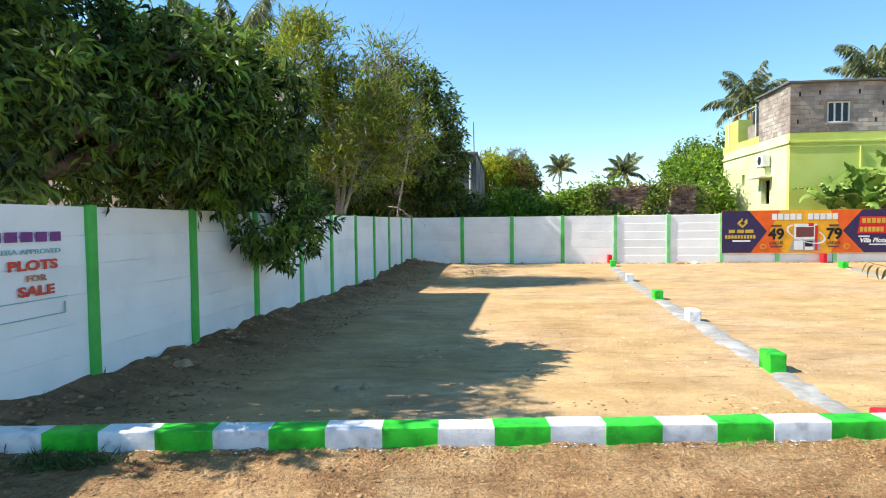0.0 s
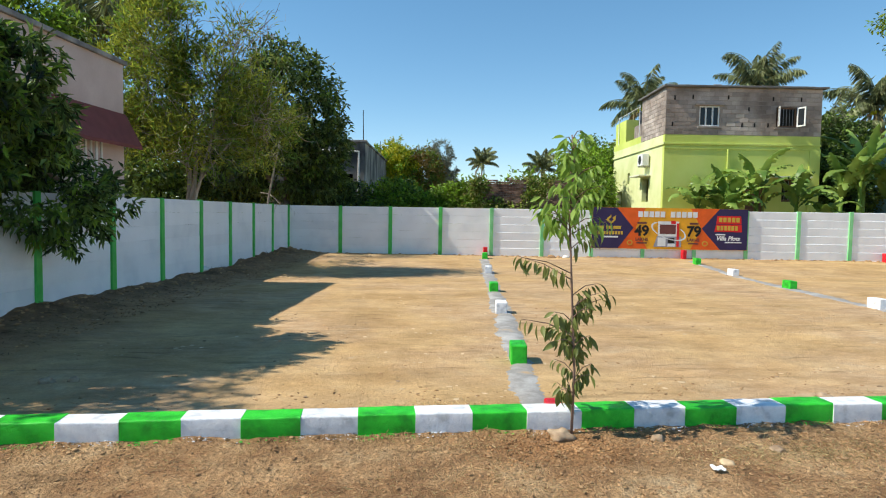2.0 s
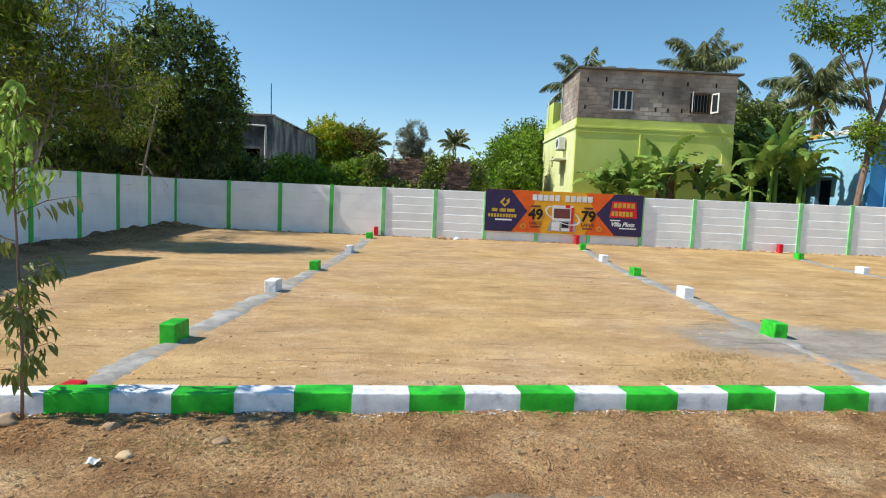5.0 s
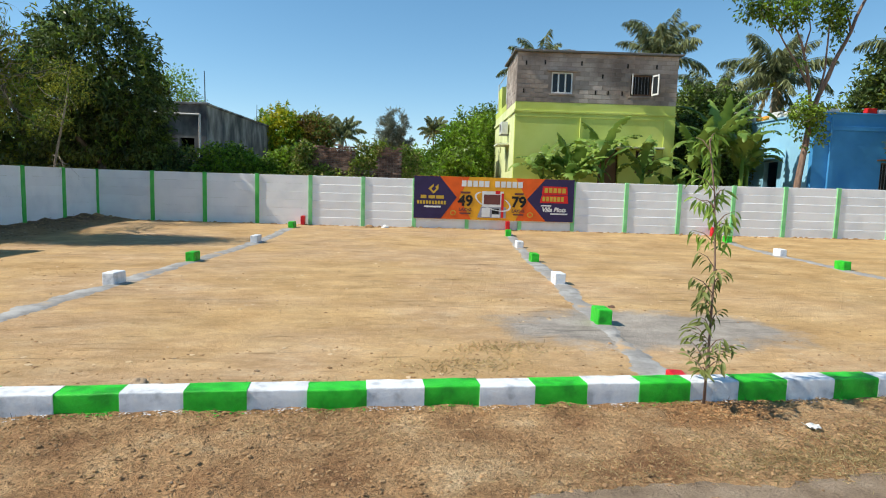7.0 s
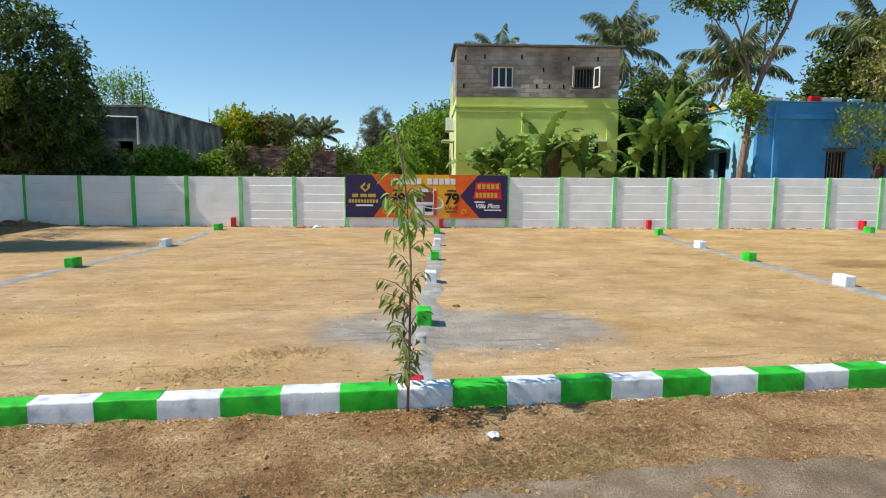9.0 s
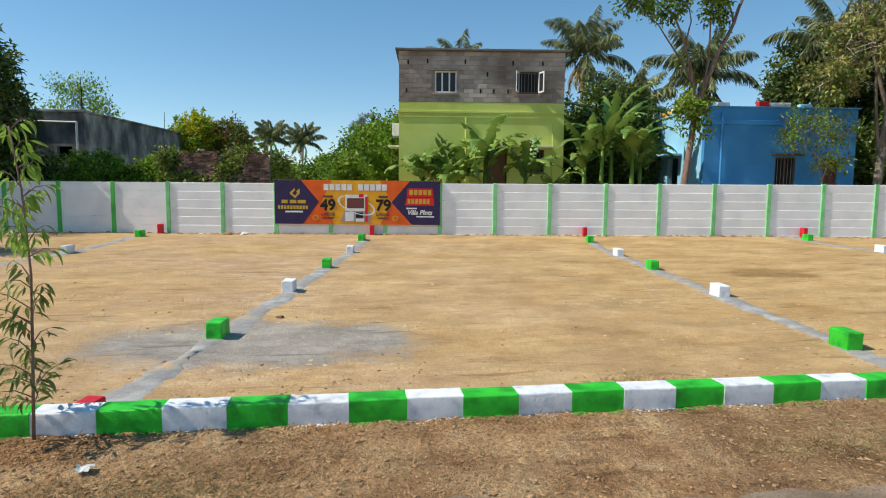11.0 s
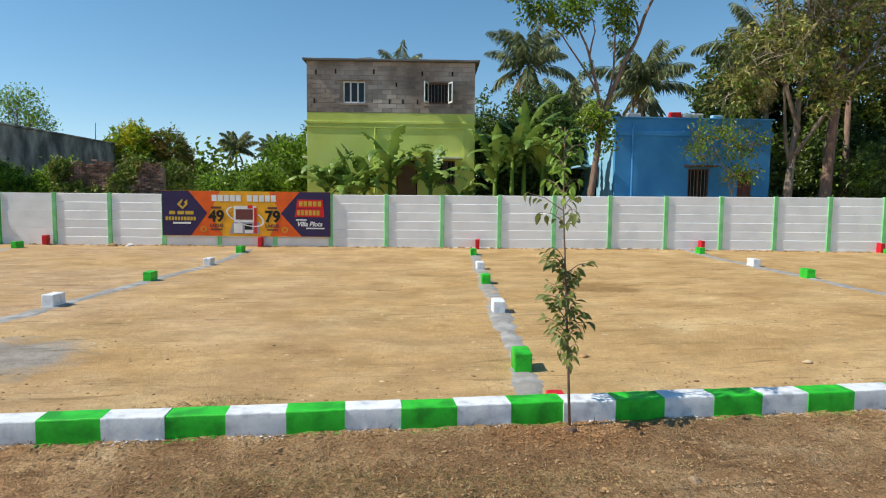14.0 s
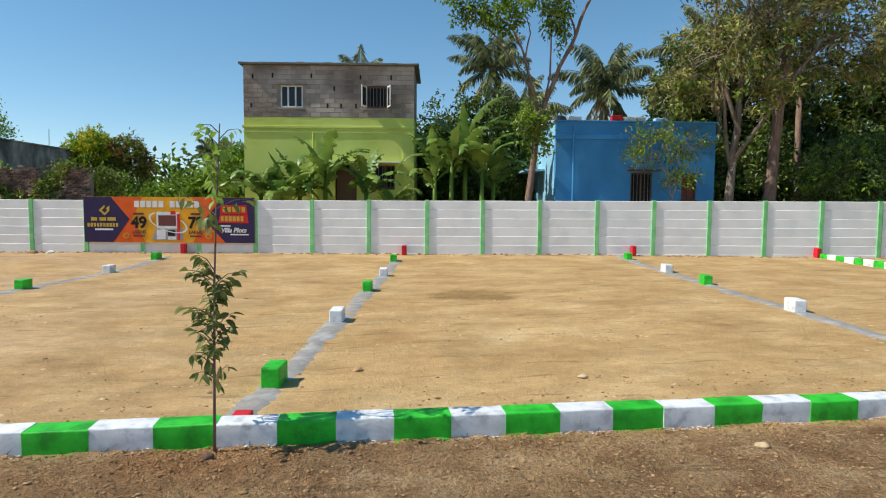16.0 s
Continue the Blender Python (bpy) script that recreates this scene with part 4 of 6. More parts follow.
        y = 0.25 + (0.21 if r % 2 else 0)
        while y < D1 - 0.2:
            shared("block", me, Matrix.Translation((rnd.uniform(-0.006, 0.006), y, z)) @ Matrix.Rotation(radians(-90), 4, "Z"), h)
            y += 0.42


def blue_house():
    h = thing("blue_house", pose(29.45, 25.82, 0, 0, 0, -4.4), "single-storey house with bright blue walls and flat roof", "house")
    W, D, H = 7.0, 7.0, 5.5
    wall_with_holes("front_wall", W, 0, H, [(3.3, 4.25, 1.9, 3.35), (5.55, 6.2, 2.2, 3.3)], 0.25, "blue_wall", h)
    left = Matrix.Translation((0, D, 0)) @ Matrix.Rotation(radians(-90), 4, "Z")
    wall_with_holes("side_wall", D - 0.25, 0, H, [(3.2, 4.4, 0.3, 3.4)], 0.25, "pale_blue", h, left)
    part("side_wall", box(W - 0.25, W, 0.25, D, 0, H), "blue_wall", h)
    part("rear_wall", box(0.25, W - 0.25, D - 0.25, D, 0, H), "blue_wall", h)
    part("roof", box(0.25, W - 0.25, 0.25, D - 0.25, H - 0.9, H - 0.7), "mortar", h)
    part("inner_wall", box(0.3, W - 0.3, 2.4, 2.5, 0, H - 0.9), "dark_inside", h)
    part("roof_band", box(-0.06, W + 0.06, -0.07, 0, H - 0.75, H - 0.55, bevel=0.01), "blue_wall", h)
    part("coping", box(-0.08, W + 0.08, -0.08, 0.3, H, H + 0.06, bevel=0.01), "blue_wall", h)
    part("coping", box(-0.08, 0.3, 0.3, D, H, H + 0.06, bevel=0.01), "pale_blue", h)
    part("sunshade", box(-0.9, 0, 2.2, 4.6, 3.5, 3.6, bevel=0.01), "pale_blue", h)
    part("sunshade", box(3.1, 4.5, -0.35, 0, 3.42, 3.49, bevel=0.01), "wood", h)
    part("downpipe", tube([(0.75, -0.08, 0), (0.75, -0.08, H - 0.2)], [0.05, 0.05]), "blue_wall", h)
    w = part("window", box(3.25, 4.3, -0.04, 0, 1.82, 1.9), "wood", h, "brown barred window")
    window_unit("window", w, 3.3, 4.25, 1.9, 3.35, 0.08, 1, "wood", "dark_inside", 5)
    w = part("window", box(5.5, 6.25, -0.04, 0, 2.12, 2.2), "wood", h, "small brown shuttered window")
    window_unit("window", w, 5.55, 6.2, 2.2, 3.3, 0.08, 1, "wood", "maroon", 0)
    # things kept on the roof edge
    for nm, x0, x1, mt, hh in (("roof_sack", 0.5, 1.1, "rubber_white", 0.18), ("roof_sack", 2.4, 2.9, "print_red", 0.25), ("roof_sack", 2.95, 3.9, "rubber_white", 0.2), ("roof_sack", 4.3, 4.9, "pale_blue", 0.14)):
        part(nm, worn(x0, x1, 0.02, 0.28, H + 0.06, H + 0.06 + hh, 0.04, 0.03, 2, x0), mt, h)
    t = part("water_tank", tube([(0.6, 2.4, H - 0.7), (0.6, 2.4, H + 0.3), (0.6, 2.4, H + 0.55), (0.6, 2.4, H + 0.6)], [0.5, 0.5, 0.35, 0.2], 18), "black_plastic", h)
    for i in range(4):
        part("roof_cloth", worn(-0.06 + 0.02 * i, 0.28, 1.5 + i * 1.25, 2.4 + i * 1.25, H + 0.06, H + 0.30 + 0.1 * (i % 2), 0.05, 0.06, 2, i), ("rubber_white", "rubber_white", "orange_cloth", "rubber_white")[i], h)


def grey_building():
    h = thing("grey_building", pose(1.6, 30.4, 0, 0, 0, -6), "old weathered grey concrete flat-roofed building", "house")
    part("side_wall", box(-0.25, 0, 0.25, 11.6, 0, 5.15), "grey_wall", h)
    wall_with_holes("front_wall", 9.0, 0, 5.15, [(3.2, 4.2, 1.5, 3.4), (7.7, 8.4, 2.9, 3.6)], 0.25, "grey_wall", h, Matrix.Translation((-9.0, 0, 0)))
    part("rear_wall", box(-9, -0.25, 11.35, 11.6, 0, 5.15), "grey_wall", h)
    part("far_side_wall", box(-9, -8.75, 0.25, 11.35, 0, 5.15), "grey_wall", h)
    part("roof", box(-8.75, -0.25, 0.25, 11.35, 4.5, 4.65), "mortar", h)
    bm = box(-9.1, 0.1, -0.1, 0.25, 5.15, 5.27, bevel=0.02)
    part("coping", bm, "grey_wall", h)
    part("coping", box(-0.3, 0.08, 0.25, 11.7, 5.15, 5.25, bevel=0.02), "grey_wall", h)
    part("inner_wall", box(-8.7, -0.3, 3.0, 3.1, 0, 4.5), "dark_inside", h)
    part("pipe", tube([(-3.2, -0.08, 4.75), (-0.3, -0.08, 4.7)], [0.05, 0.05], 6), "frame_white", h)
    part("pipe", tube([(-0.3, -0.08, 4.72), (-0.3, -0.08, 2.0)], [0.05, 0.05], 6), "frame_white", h)
    part("sunshade", box(-5.9, -4.7, -0.5, 0, 3.5, 3.58), "grey_wall", h)
    part("rod", tube([(-0.1, 0.1, 5.2), (-0.12, 0.1, 6.75)], [0.025, 0.018], 6), "wire", h)
    part("rod", tube([(-0.2, 9.0, 5.2), (-0.2, 9.05, 6.3)], [0.02, 0.015], 6), "wire", h)


def pink_building():
    h = thing("pink_building", pose(-4.05, 16.05, 0, 0, 0, -7.9), "weathered pink plastered building with a maroon sunshade", "house")
    part("front_wall", box(-0.25, 0, -5.6, 0, 0, 5.25), "pink_wall", h)
    part("rear_wall", box(-6.25, -6.0, -5.6, 0, 0, 5.25), "pink_wall", h)
    part("side_wall", box(-6.0, -0.25, -0.25, 0, 0, 5.25), "pink_wall", h)
    part("side_wall", box(-6.0, -0.25, -5.6, -5.35, 0, 5.25), "pink_wall", h)
    part("roof", box(-6.0, -0.25, -5.35, -0.25, 4.7, 4.85), "mortar", h)
    part("coping", box(-0.3, 0.08, -5.7, 0.08, 5.25, 5.36, bevel=0.015), "grey_wall", h)
    bm = bmesh.new()
    sec = [(0, 4.05), (0.42, 3.25), (0.42, 3.17), (0, 3.9)]
    v0 = [bm.verts.new((x, -5.55, z)) for x, z in sec]
    v1 = [bm.verts.new((x, 0.1, z)) for x, z in sec]
    for j in range(4):
        bm.faces.new((v0[j], v0[(j + 1) % 4], v1[(j + 1) % 4], v1[j]))
    bm.faces.new(v0[::-1])
    bm.faces.new(v1)
    bmesh.ops.recalc_face_normals(bm, faces=bm.faces)
    part("sunshade", bm, "maroon", h, "sloping maroon sunshade")
    for i in range(9):
        part("grille_bar", box(0.002, 0.03, -2.6 + i * 0.2, -2.54 + i * 0.2, 2.4, 3.4), "frame_white", h)


def brick_ruin():
    h = thing("brick_ruin", pose(6.72, 26.0, 0, 0, 0, -7.3), "roofless ruined brick wall overgrown with creepers", "ruin")
    rnd = random.Random(11)
    part("core", box(0.05, 1.95, 0.04, 0.40, 0, 3.0), "mortar", h)
    part("core", box(2.9, 3.85, 0.04, 0.40, 0, 3.0), "mortar", h)
    part("core", box(1.95, 2.9, 0.04, 0.40, 0, 2.25), "mortar", h)
    bm = box(-0.115, 0.115, 0, 0.06, 0, 0.068, bevel=0.008)
    me = bpy.data.meshes.new("brick")
    bm.to_mesh(me)
    bm.free()
    me.materials.append(M["brick"])
    for r in range(21):
        z = 1.62 + r * 0.08
        for i in range(17):
            x = i * 0.245 + (0.12 if r % 2 else 0)
            top = 3.24 if x < 1.95 else (2.3 if x < 2.85 else 3.22)
            top -= 0.16 * rnd.random()
            if z < top and x < 3.9:
                shared("brick", me, pose(x, rnd.uniform(-0.02, 0.02), z, 0, 0, rnd.uniform(-4, 4)), h)


lime_house()
blue_house()
grey_building()
pink_building()
brick_ruin()


# ---------------------------------------------------------------- trees
def limb_path(p, q, rs, n=6, wob=0.12):
    p, q = np.array(p, float), np.array(q, float)
    ln = np.linalg.norm(q - p)
    return [tuple(p + (q - p) * t + (rs.normal(size=3) * wob * ln * math.sin(math.pi * t) * 0.5 if 0 < t < 1 else 0) + np.array([0, 0, 0.08 * ln * math.sin(math.pi * t)])) for t in np.linspace(0, 1, n)]


def twig_tangle(lobes, n, mat, parent, rs, r=0.011):
    """Many thin crooked twigs spreading outwards through the crown, as one mesh."""
    w = np.array([q[3] * q[4] * q[5] for q in lobes]) ** 0.6
    lb = np.array([q[:6] for q in lobes])[rs.choice(len(lobes), n, p=w / w.sum())]
    d = unit(rs.normal(size=(n, 3)) + np.array([0, 0, 0.25]))
    p0 = lb[:, :3] + d * lb[:, 3:] * rs.uniform(0.0, 0.5, (n, 1)) + rs.normal(size=(n, 3)) * 0.2
    d2 = unit(d + rs.normal(size=(n, 3)) * 0.55)
    ln = (lb[:, 3:].mean(1) * rs.uniform(0.5, 1.05, n))[:, None]
    k = 6
    pts = np.stack([p0 + d2 * ln * (j / (k - 1)) for j in range(k)], 1)
    pts[:, 1:] += np.cumsum(rs.normal(size=(n, k - 1, 3)), 1) * ln[:, None] * 0.06
    s1 = unit(np.cross(d2, np.array([0.3, 0.2, 1.0])))
    s2 = np.cross(d2, s1)
    rad = r * rs.uniform(0.6, 1.6, (n, 1)) * np.linspace(1, 0.3, k)[None]
    V = np.stack([pts + (s1 * math.cos(a_) + s2 * math.sin(a_))[:, None] * rad[..., None] for a_ in (0, 2.094, 4.189)], 2).reshape(-1, 3)
    j, m_ = np.meshgrid(np.arange(k - 1), np.arange(3), indexing="ij")
    q = np.stack([j * 3 + m_, j * 3 + (m_ + 1) % 3, (j + 1) * 3 + (m_ + 1) % 3, (j + 1) * 3 + m_], -1).reshape(-1, 4)
    F = (np.arange(n)[:, None, None] * (k * 3) + q[None]).reshape(-1, 4)
    np_mesh("bare_growth", V, F, mat, parent, kind="stuff")


def tree(name, label, base, trunk, r0, lobes, leaf, k=8, L=0.2, W=0.06, bark="bark", seed=1, shell=0.5, gap=0.0, freq=0.6, spread=0.9, sag=0.25, second=None, twigs=0, back=0.1, category="tree", limbs=None, tangle=0, tangle_mat="twig_grey"):
    """base: place of the foot; trunk: points above it; lobes about the foot; second: (material, share) for another leaf colour."""
    rs = np.random.RandomState(seed)
    t = thing(name, Matrix.Translation(base), label, category)
    pts = [(0, 0, -0.2)] + list(trunk)
    rad = [r0 * (1.25 if i == 0 else 1 - 0.45 * i / (len(pts) - 1)) for i in range(len(pts))]
    part("trunk", tube(pts, rad, 10, bump=0.25), bark, t, smooth=True)
    top = np.array(trunk[-1])
    for lp, ra, rb_ in limbs or ():
        lp = [Vector(q) for q in lp]
        fine = [p_.lerp(q_, f) + noise.noise_vector(p_.lerp(q_, f) * 1.3) * 0.09 for p_, q_ in zip(lp, lp[1:]) for f in (0, 0.34, 0.67)] + [lp[-1]]
        fine[0] = lp[0]
        part("limb", tube(fine, [ra + (rb_ - ra) * j / (len(fine) - 1) for j in range(len(fine))], 8, bump=0.2), bark, t, smooth=True)
    if tangle:
        twig_tangle(lobes, tangle, tangle_mat, t, rs)
    for i, lb in enumerate(() if limbs else lobes):
        c = np.array(lb[:3]) + np.array([0, 0, lb[5] * 0.3])
        pp = limb_path(trunk[-1 - (i % 2 if len(trunk) > 2 else 0)], c, rs)
        part("limb", tube(pp, [r0 * 0.5 * (1 - 0.8 * j / 5) + 0.008 for j in range(6)], 7), bark, t, smooth=True)
        for w in range(twigs):
            d = unit(rs.normal(size=3) + np.array([0, 0, 0.6]))
            e_ = c + d * np.array(lb[3:6]) * rs.uniform(0.7, 1.15)
            s = np.array(pp[rs.randint(2, 5)])
            part("twig", tube(limb_path(s, e_, rs, 5, 0.15), [r0 * 0.22, r0 * 0.17, r0 * 0.11, r0 * 0.07, 0.006], 5), bark, t, smooth=True)
    P, D = lobes_points(lobes, rs, shell, gap, freq)
    sel = rs.random(len(P)) < (second[1] if second else 0)
    for mask, mt in ((~sel, leaf), (sel, second[0] if second else leaf)):
        if mask.any():
            p, d = clusters(P[mask], D[mask], k, rs, spread, back, sag)
            leaf_cloud("crown", p, d, L * rs.uniform(0.6, 1.25, len(p)), W * rs.uniform(0.7, 1.2, len(p)), mt, t, rs)
    return t


# big mango behind the side wall
tree("mango_tree", "large dark green mango tree leaning over the white wall", (-5.3, 7.4, 0), [(0, 0, 1.2), (0.1, 0.2, 2.4), (0.2, 0.3, 3.2)], 0.28,
     [(-0.3, 0.8, 4.2, 1.6, 1.8, 1.8, 1150), (1.3, 2.7, 2.75, 1.4, 1.5, 1.1, 850), (2.25, 3.5, 1.9, 1.05, 1.2, 0.9, 500), (-1.1, -0.4, 4.8, 2.2, 2.2, 2.4, 1000),
      (0.6, 0, 3.0, 1.3, 2.0, 1.05, 650), (-1.5, 0.8, 5.9, 1.5, 1.5, 1.2, 450), (0.9, 4.2, 2.6, 1.0, 1.3, 0.85, 330), (0.4, -1.6, 3.4, 1.2, 1.6, 1.4, 450), (0.0, 1.2, 3.8, 1.4, 1.5, 1.4, 500), (2.0, 0.5, 3.3, 1.0, 1.0, 0.9, 400), (1.9, 1.5, 2.9, 0.9, 1.1, 0.75, 300), (2.65, 1.2, 3.3, 0.8, 0.85, 0.75, 330), (2.1, 0.7, 3.95, 0.7, 0.7, 0.6, 200), (2.3, 1.9, 2.7, 0.8, 0.9, 0.7, 260)],
     "mango_leaf", 12, 0.20, 0.06, seed=4, shell=0.5, gap=0.42, freq=1.7, spread=1.0, sag=0.45, second=("fresh_leaf", 0.28), back=0.05)
# thin feathery tree
tree("feathery_tree", "tall thin-leaved olive green tree with bare twigs", (-3.25, 18.8, 0), [(0.0, 0, 1.0), (-0.03, 0.05, 1.6)], 0.11,
     [(-1.0, 0.2, 5.9, 1.5, 1.6, 2.3, 2500), (0.7, 0.1, 5.2, 1.6, 1.5, 1.8, 1300), (-1.9, 0.4, 4.0, 1.2, 1.3, 1.2, 900), (0.3, -0.4, 3.8, 1.7, 1.2, 1.1, 700), (2.0, 0.3, 4.3, 1.2, 1.2, 1.4, 700), (1.5, 0.3, 6.9, 1.3, 1.2, 0.9, 90), (-0.9, 0.2, 7.7, 1.0, 0.9, 0.7, 330)],
     "olive_leaf", 7, 0.21, 0.048, "bark_pale", seed=7, shell=0.15, gap=0.57, freq=1.6, spread=0.75, sag=-0.6, second=("fresh_leaf", 0.22), back=0.14, tangle=620,
     limbs=[([(-0.02, 0.05, 1.5), (-0.13, 0.1, 3.0), (-0.6, 0.1, 4.4), (-1.2, 0.2, 5.3), (-1.7, 0.2, 6.9)], 0.075, 0.012), ([(0, 0.05, 1.4), (0.1, 0.0, 3.0), (-0.1, 0.1, 4.6), (-0.5, 0.1, 6.2), (-0.7, 0.2, 7.9)], 0.07, 0.012),
            ([(0.02, 0, 1.2), (0.3, -0.1, 2.6), (0.6, 0, 4.0), (1.0, 0.1, 5.6), (1.5, 0.2, 7.2)], 0.06, 0.01), ([(0.3, -0.1, 2.6), (0.9, 0, 3.4), (1.6, 0.2, 4.4), (2.3, 0.3, 5.3)], 0.04, 0.01),
            ([(-0.13, 0.1, 3.0), (-1.0, 0.3, 3.6), (-1.9, 0.4, 4.5)], 0.04, 0.01), ([(-0.6, 0.1, 4.4), (-0.5, 0.2, 5.6), (-0.1, 0.2, 7.0)], 0.035, 0.01)])
tree("small_tree", "slender young tree with a pale leaning trunk", (-1.95, 23.3, 0), [(0, 0, 1.0), (0.15, 0, 2.2), (0.4, 0.1, 3.6), (0.6, 0.1, 4.6)], 0.05,
     [(0.6, 0.2, 4.9, 0.9, 0.9, 0.9, 160), (0.0, 0, 3.6, 0.8, 0.8, 0.6, 90)], "olive_leaf", 9, 0.10, 0.04, "bark_pale", seed=9, shell=0.2, second=("bush_leaf", 0.5), twigs=4, back=0.15)
tree("mango_tree", "dark green mango tree with brownish young leaves", (-1.8, 27.0, 0), [(0, 0, 1.0), (0.1, 0, 2.2)], 0.28,
     [(-0.1, -0.4, 6.1, 2.5, 2.3, 2.6, 1700), (1.3, -0.2, 4.6, 1.5, 1.7, 1.9, 850), (-1.7, 0, 4.8, 2.0, 2.0, 2.2, 850), (0.4, 0.3, 3.1, 2.0, 1.3, 0.9, 500), (1.8, 0.3, 3.1, 1.1, 1.0, 0.9, 300)],
     "mango_leaf_far", 10, 0.27, 0.10, seed=12, shell=0.5, gap=0.36, freq=1.0, sag=0.4, second=("bush_leaf", 0.22))
tree("airy_tree", "light green airy tree behind the grey building", (-4.3, 43, 0), [(0, 0, 2), (0.2, 0, 4.5)], 0.15, [(0, 0, 7.2, 2.2, 2.0, 1.9, 420), (1.4, 0, 6.2, 1.3, 1.2, 1.2, 150)],
     "bright_bush", 8, 0.20, 0.11, seed=13, shell=0.2, gap=0.45, twigs=6, back=0.25)
tree("yellow_mango_tree", "rounded mango tree flushed yellow and brown", (4.1, 43, 0), [(0, 0, 1.2), (0, 0, 2.4)], 0.22, [(-0.8, 0, 4.5, 1.75, 2.0, 2.2, 900), (-2.0, 0, 3.4, 1.0, 1.0, 1.2, 250)],
     "yellow_leaf", 12, 0.25, 0.12, seed=14, shell=0.55, second=("bright_bush", 0.35))
tree("brown_mango_tree", "rounded mango tree with rust-brown young leaves", (5.4, 43.2, 0), [(0, 0, 1.2), (0, 0, 2.2)], 0.2, [(0, 0, 4.3, 1.5, 1.7, 2.1, 800)],
     "mango_flush", 8, 0.26, 0.10, seed=15, shell=0.5, second=("bush_leaf", 0.4))
tree("casuarina_tree", "tall hazy needle-leaved tree far behind", (14.5, 126, 0), [(0, 0, 4), (0, 0, 9)], 0.3, [(0, 0, 11.8, 3.3, 2.6, 4.9, 1700), (1.6, 0, 9, 2.8, 2, 3.4, 700), (-1.8, 0, 8.4, 2.4, 2, 3.0, 600)],
     "casuarina_leaf", 8, 0.75, 0.10, seed=16, shell=0.2, gap=0.4, freq=0.5, sag=-0.4, twigs=5)
# slim tree in front of the blue house
tree("slim_tree", "tall slim forked tree with leaf tufts", (27.9, 24.75, 0), [(0.03, 0, 1.2), (0.09, 0, 2.2), (0.3, 0, 3.9), (0.45, 0, 5.3)], 0.19,
     [(0.2, -0.1, 5.2, 0.75, 0.7, 0.95, 210), (-2.2, 0, 9.6, 0.95, 0.9, 0.55, 110), (-0.9, 0, 9.5, 0.9, 0.9, 0.7, 120), (1.1, 0, 9.5, 0.6, 0.6, 0.9, 90), (0.5, 0, 10.6, 1.4, 1.0, 0.7, 150), (1.5, 0, 9.2, 0.28, 0.3, 0.5, 30), (1.1, 0, 8.3, 0.25, 0.25, 0.35, 20), (-0.1, 0, 7.3, 0.35, 0.35, 0.3, 24), (0.5, 0, 4.2, 0.5, 0.5, 0.5, 50), (-2.9, 0.2, 10.6, 1.1, 0.9, 0.6, 90)],
     "bush_leaf", 9, 0.21, 0.10, "bark_red", seed=17, shell=0.15, gap=0.42, freq=1.6, second=("bright_bush", 0.3), back=0.14, tangle=90,
     limbs=[([(0.45, 0, 5.2), (0.25, 0, 6.35), (-0.13, 0, 7.9), (-0.7, 0, 9.0), (-1.6, 0, 9.7)], 0.085, 0.02), ([(0.25, 0, 6.35), (-0.5, 0.1, 7.6), (-1.3, 0.1, 8.6), (-2.3, 0, 9.4)], 0.05, 0.015),
            ([(0.45, 0, 5.2), (0.84, 0, 6.4), (1.3, 0, 7.5), (1.95, 0, 8.9), (2.5, 0, 10.3), (2.8, 0, 11.6)], 0.12, 0.04), ([(0.62, 0, 5.6), (0.85, 0, 7.2), (0.92, 0, 8.9), (1.0, 0, 10.4)], 0.05, 0.02),
            ([(1.95, 0, 8.9), (1.6, 0, 9.8), (1.7, 0, 10.9)], 0.05, 0.015), ([(-0.13, 0, 7.9), (0.1, 0, 8.8), (-0.2, 0, 9.8)], 0.04, 0.012)])
tree("small_tree", "small open tree with pale green leaves against the blue wall", (33.85, 24.1, 0), [(0, 0, 1.6), (0.05, 0, 2.3)], 0.06,
     [(-0.5, 0, 4.7, 1.6, 0.9, 0.75, 230), (0.5, 0, 4.2, 1.1, 0.8, 0.8, 170), (-1.3, 0, 3.9, 0.9, 0.6, 0.4, 70), (0.3, 0, 3.1, 0.9, 0.7, 0.45, 80)], "bright_bush", 7, 0.16, 0.075, "bark_pale", seed=18, shell=0.1, gap=0.5, freq=1.5, second=("tan_leaf", 0.35), back=0.14, tangle=60,
     limbs=[([(0.05, 0, 2.2), (-0.2, 0, 3.2), (-0.9, 0, 4.3), (-1.8, 0, 4.8)], 0.035, 0.008), ([(0.05, 0, 2.2), (0.3, 0, 3.2), (0.5, 0, 4.6)], 0.035, 0.008), ([(-0.2, 0, 3.2), (-0.2, 0, 4.2), (-0.1, 0, 5.3)], 0.02, 0.006)])
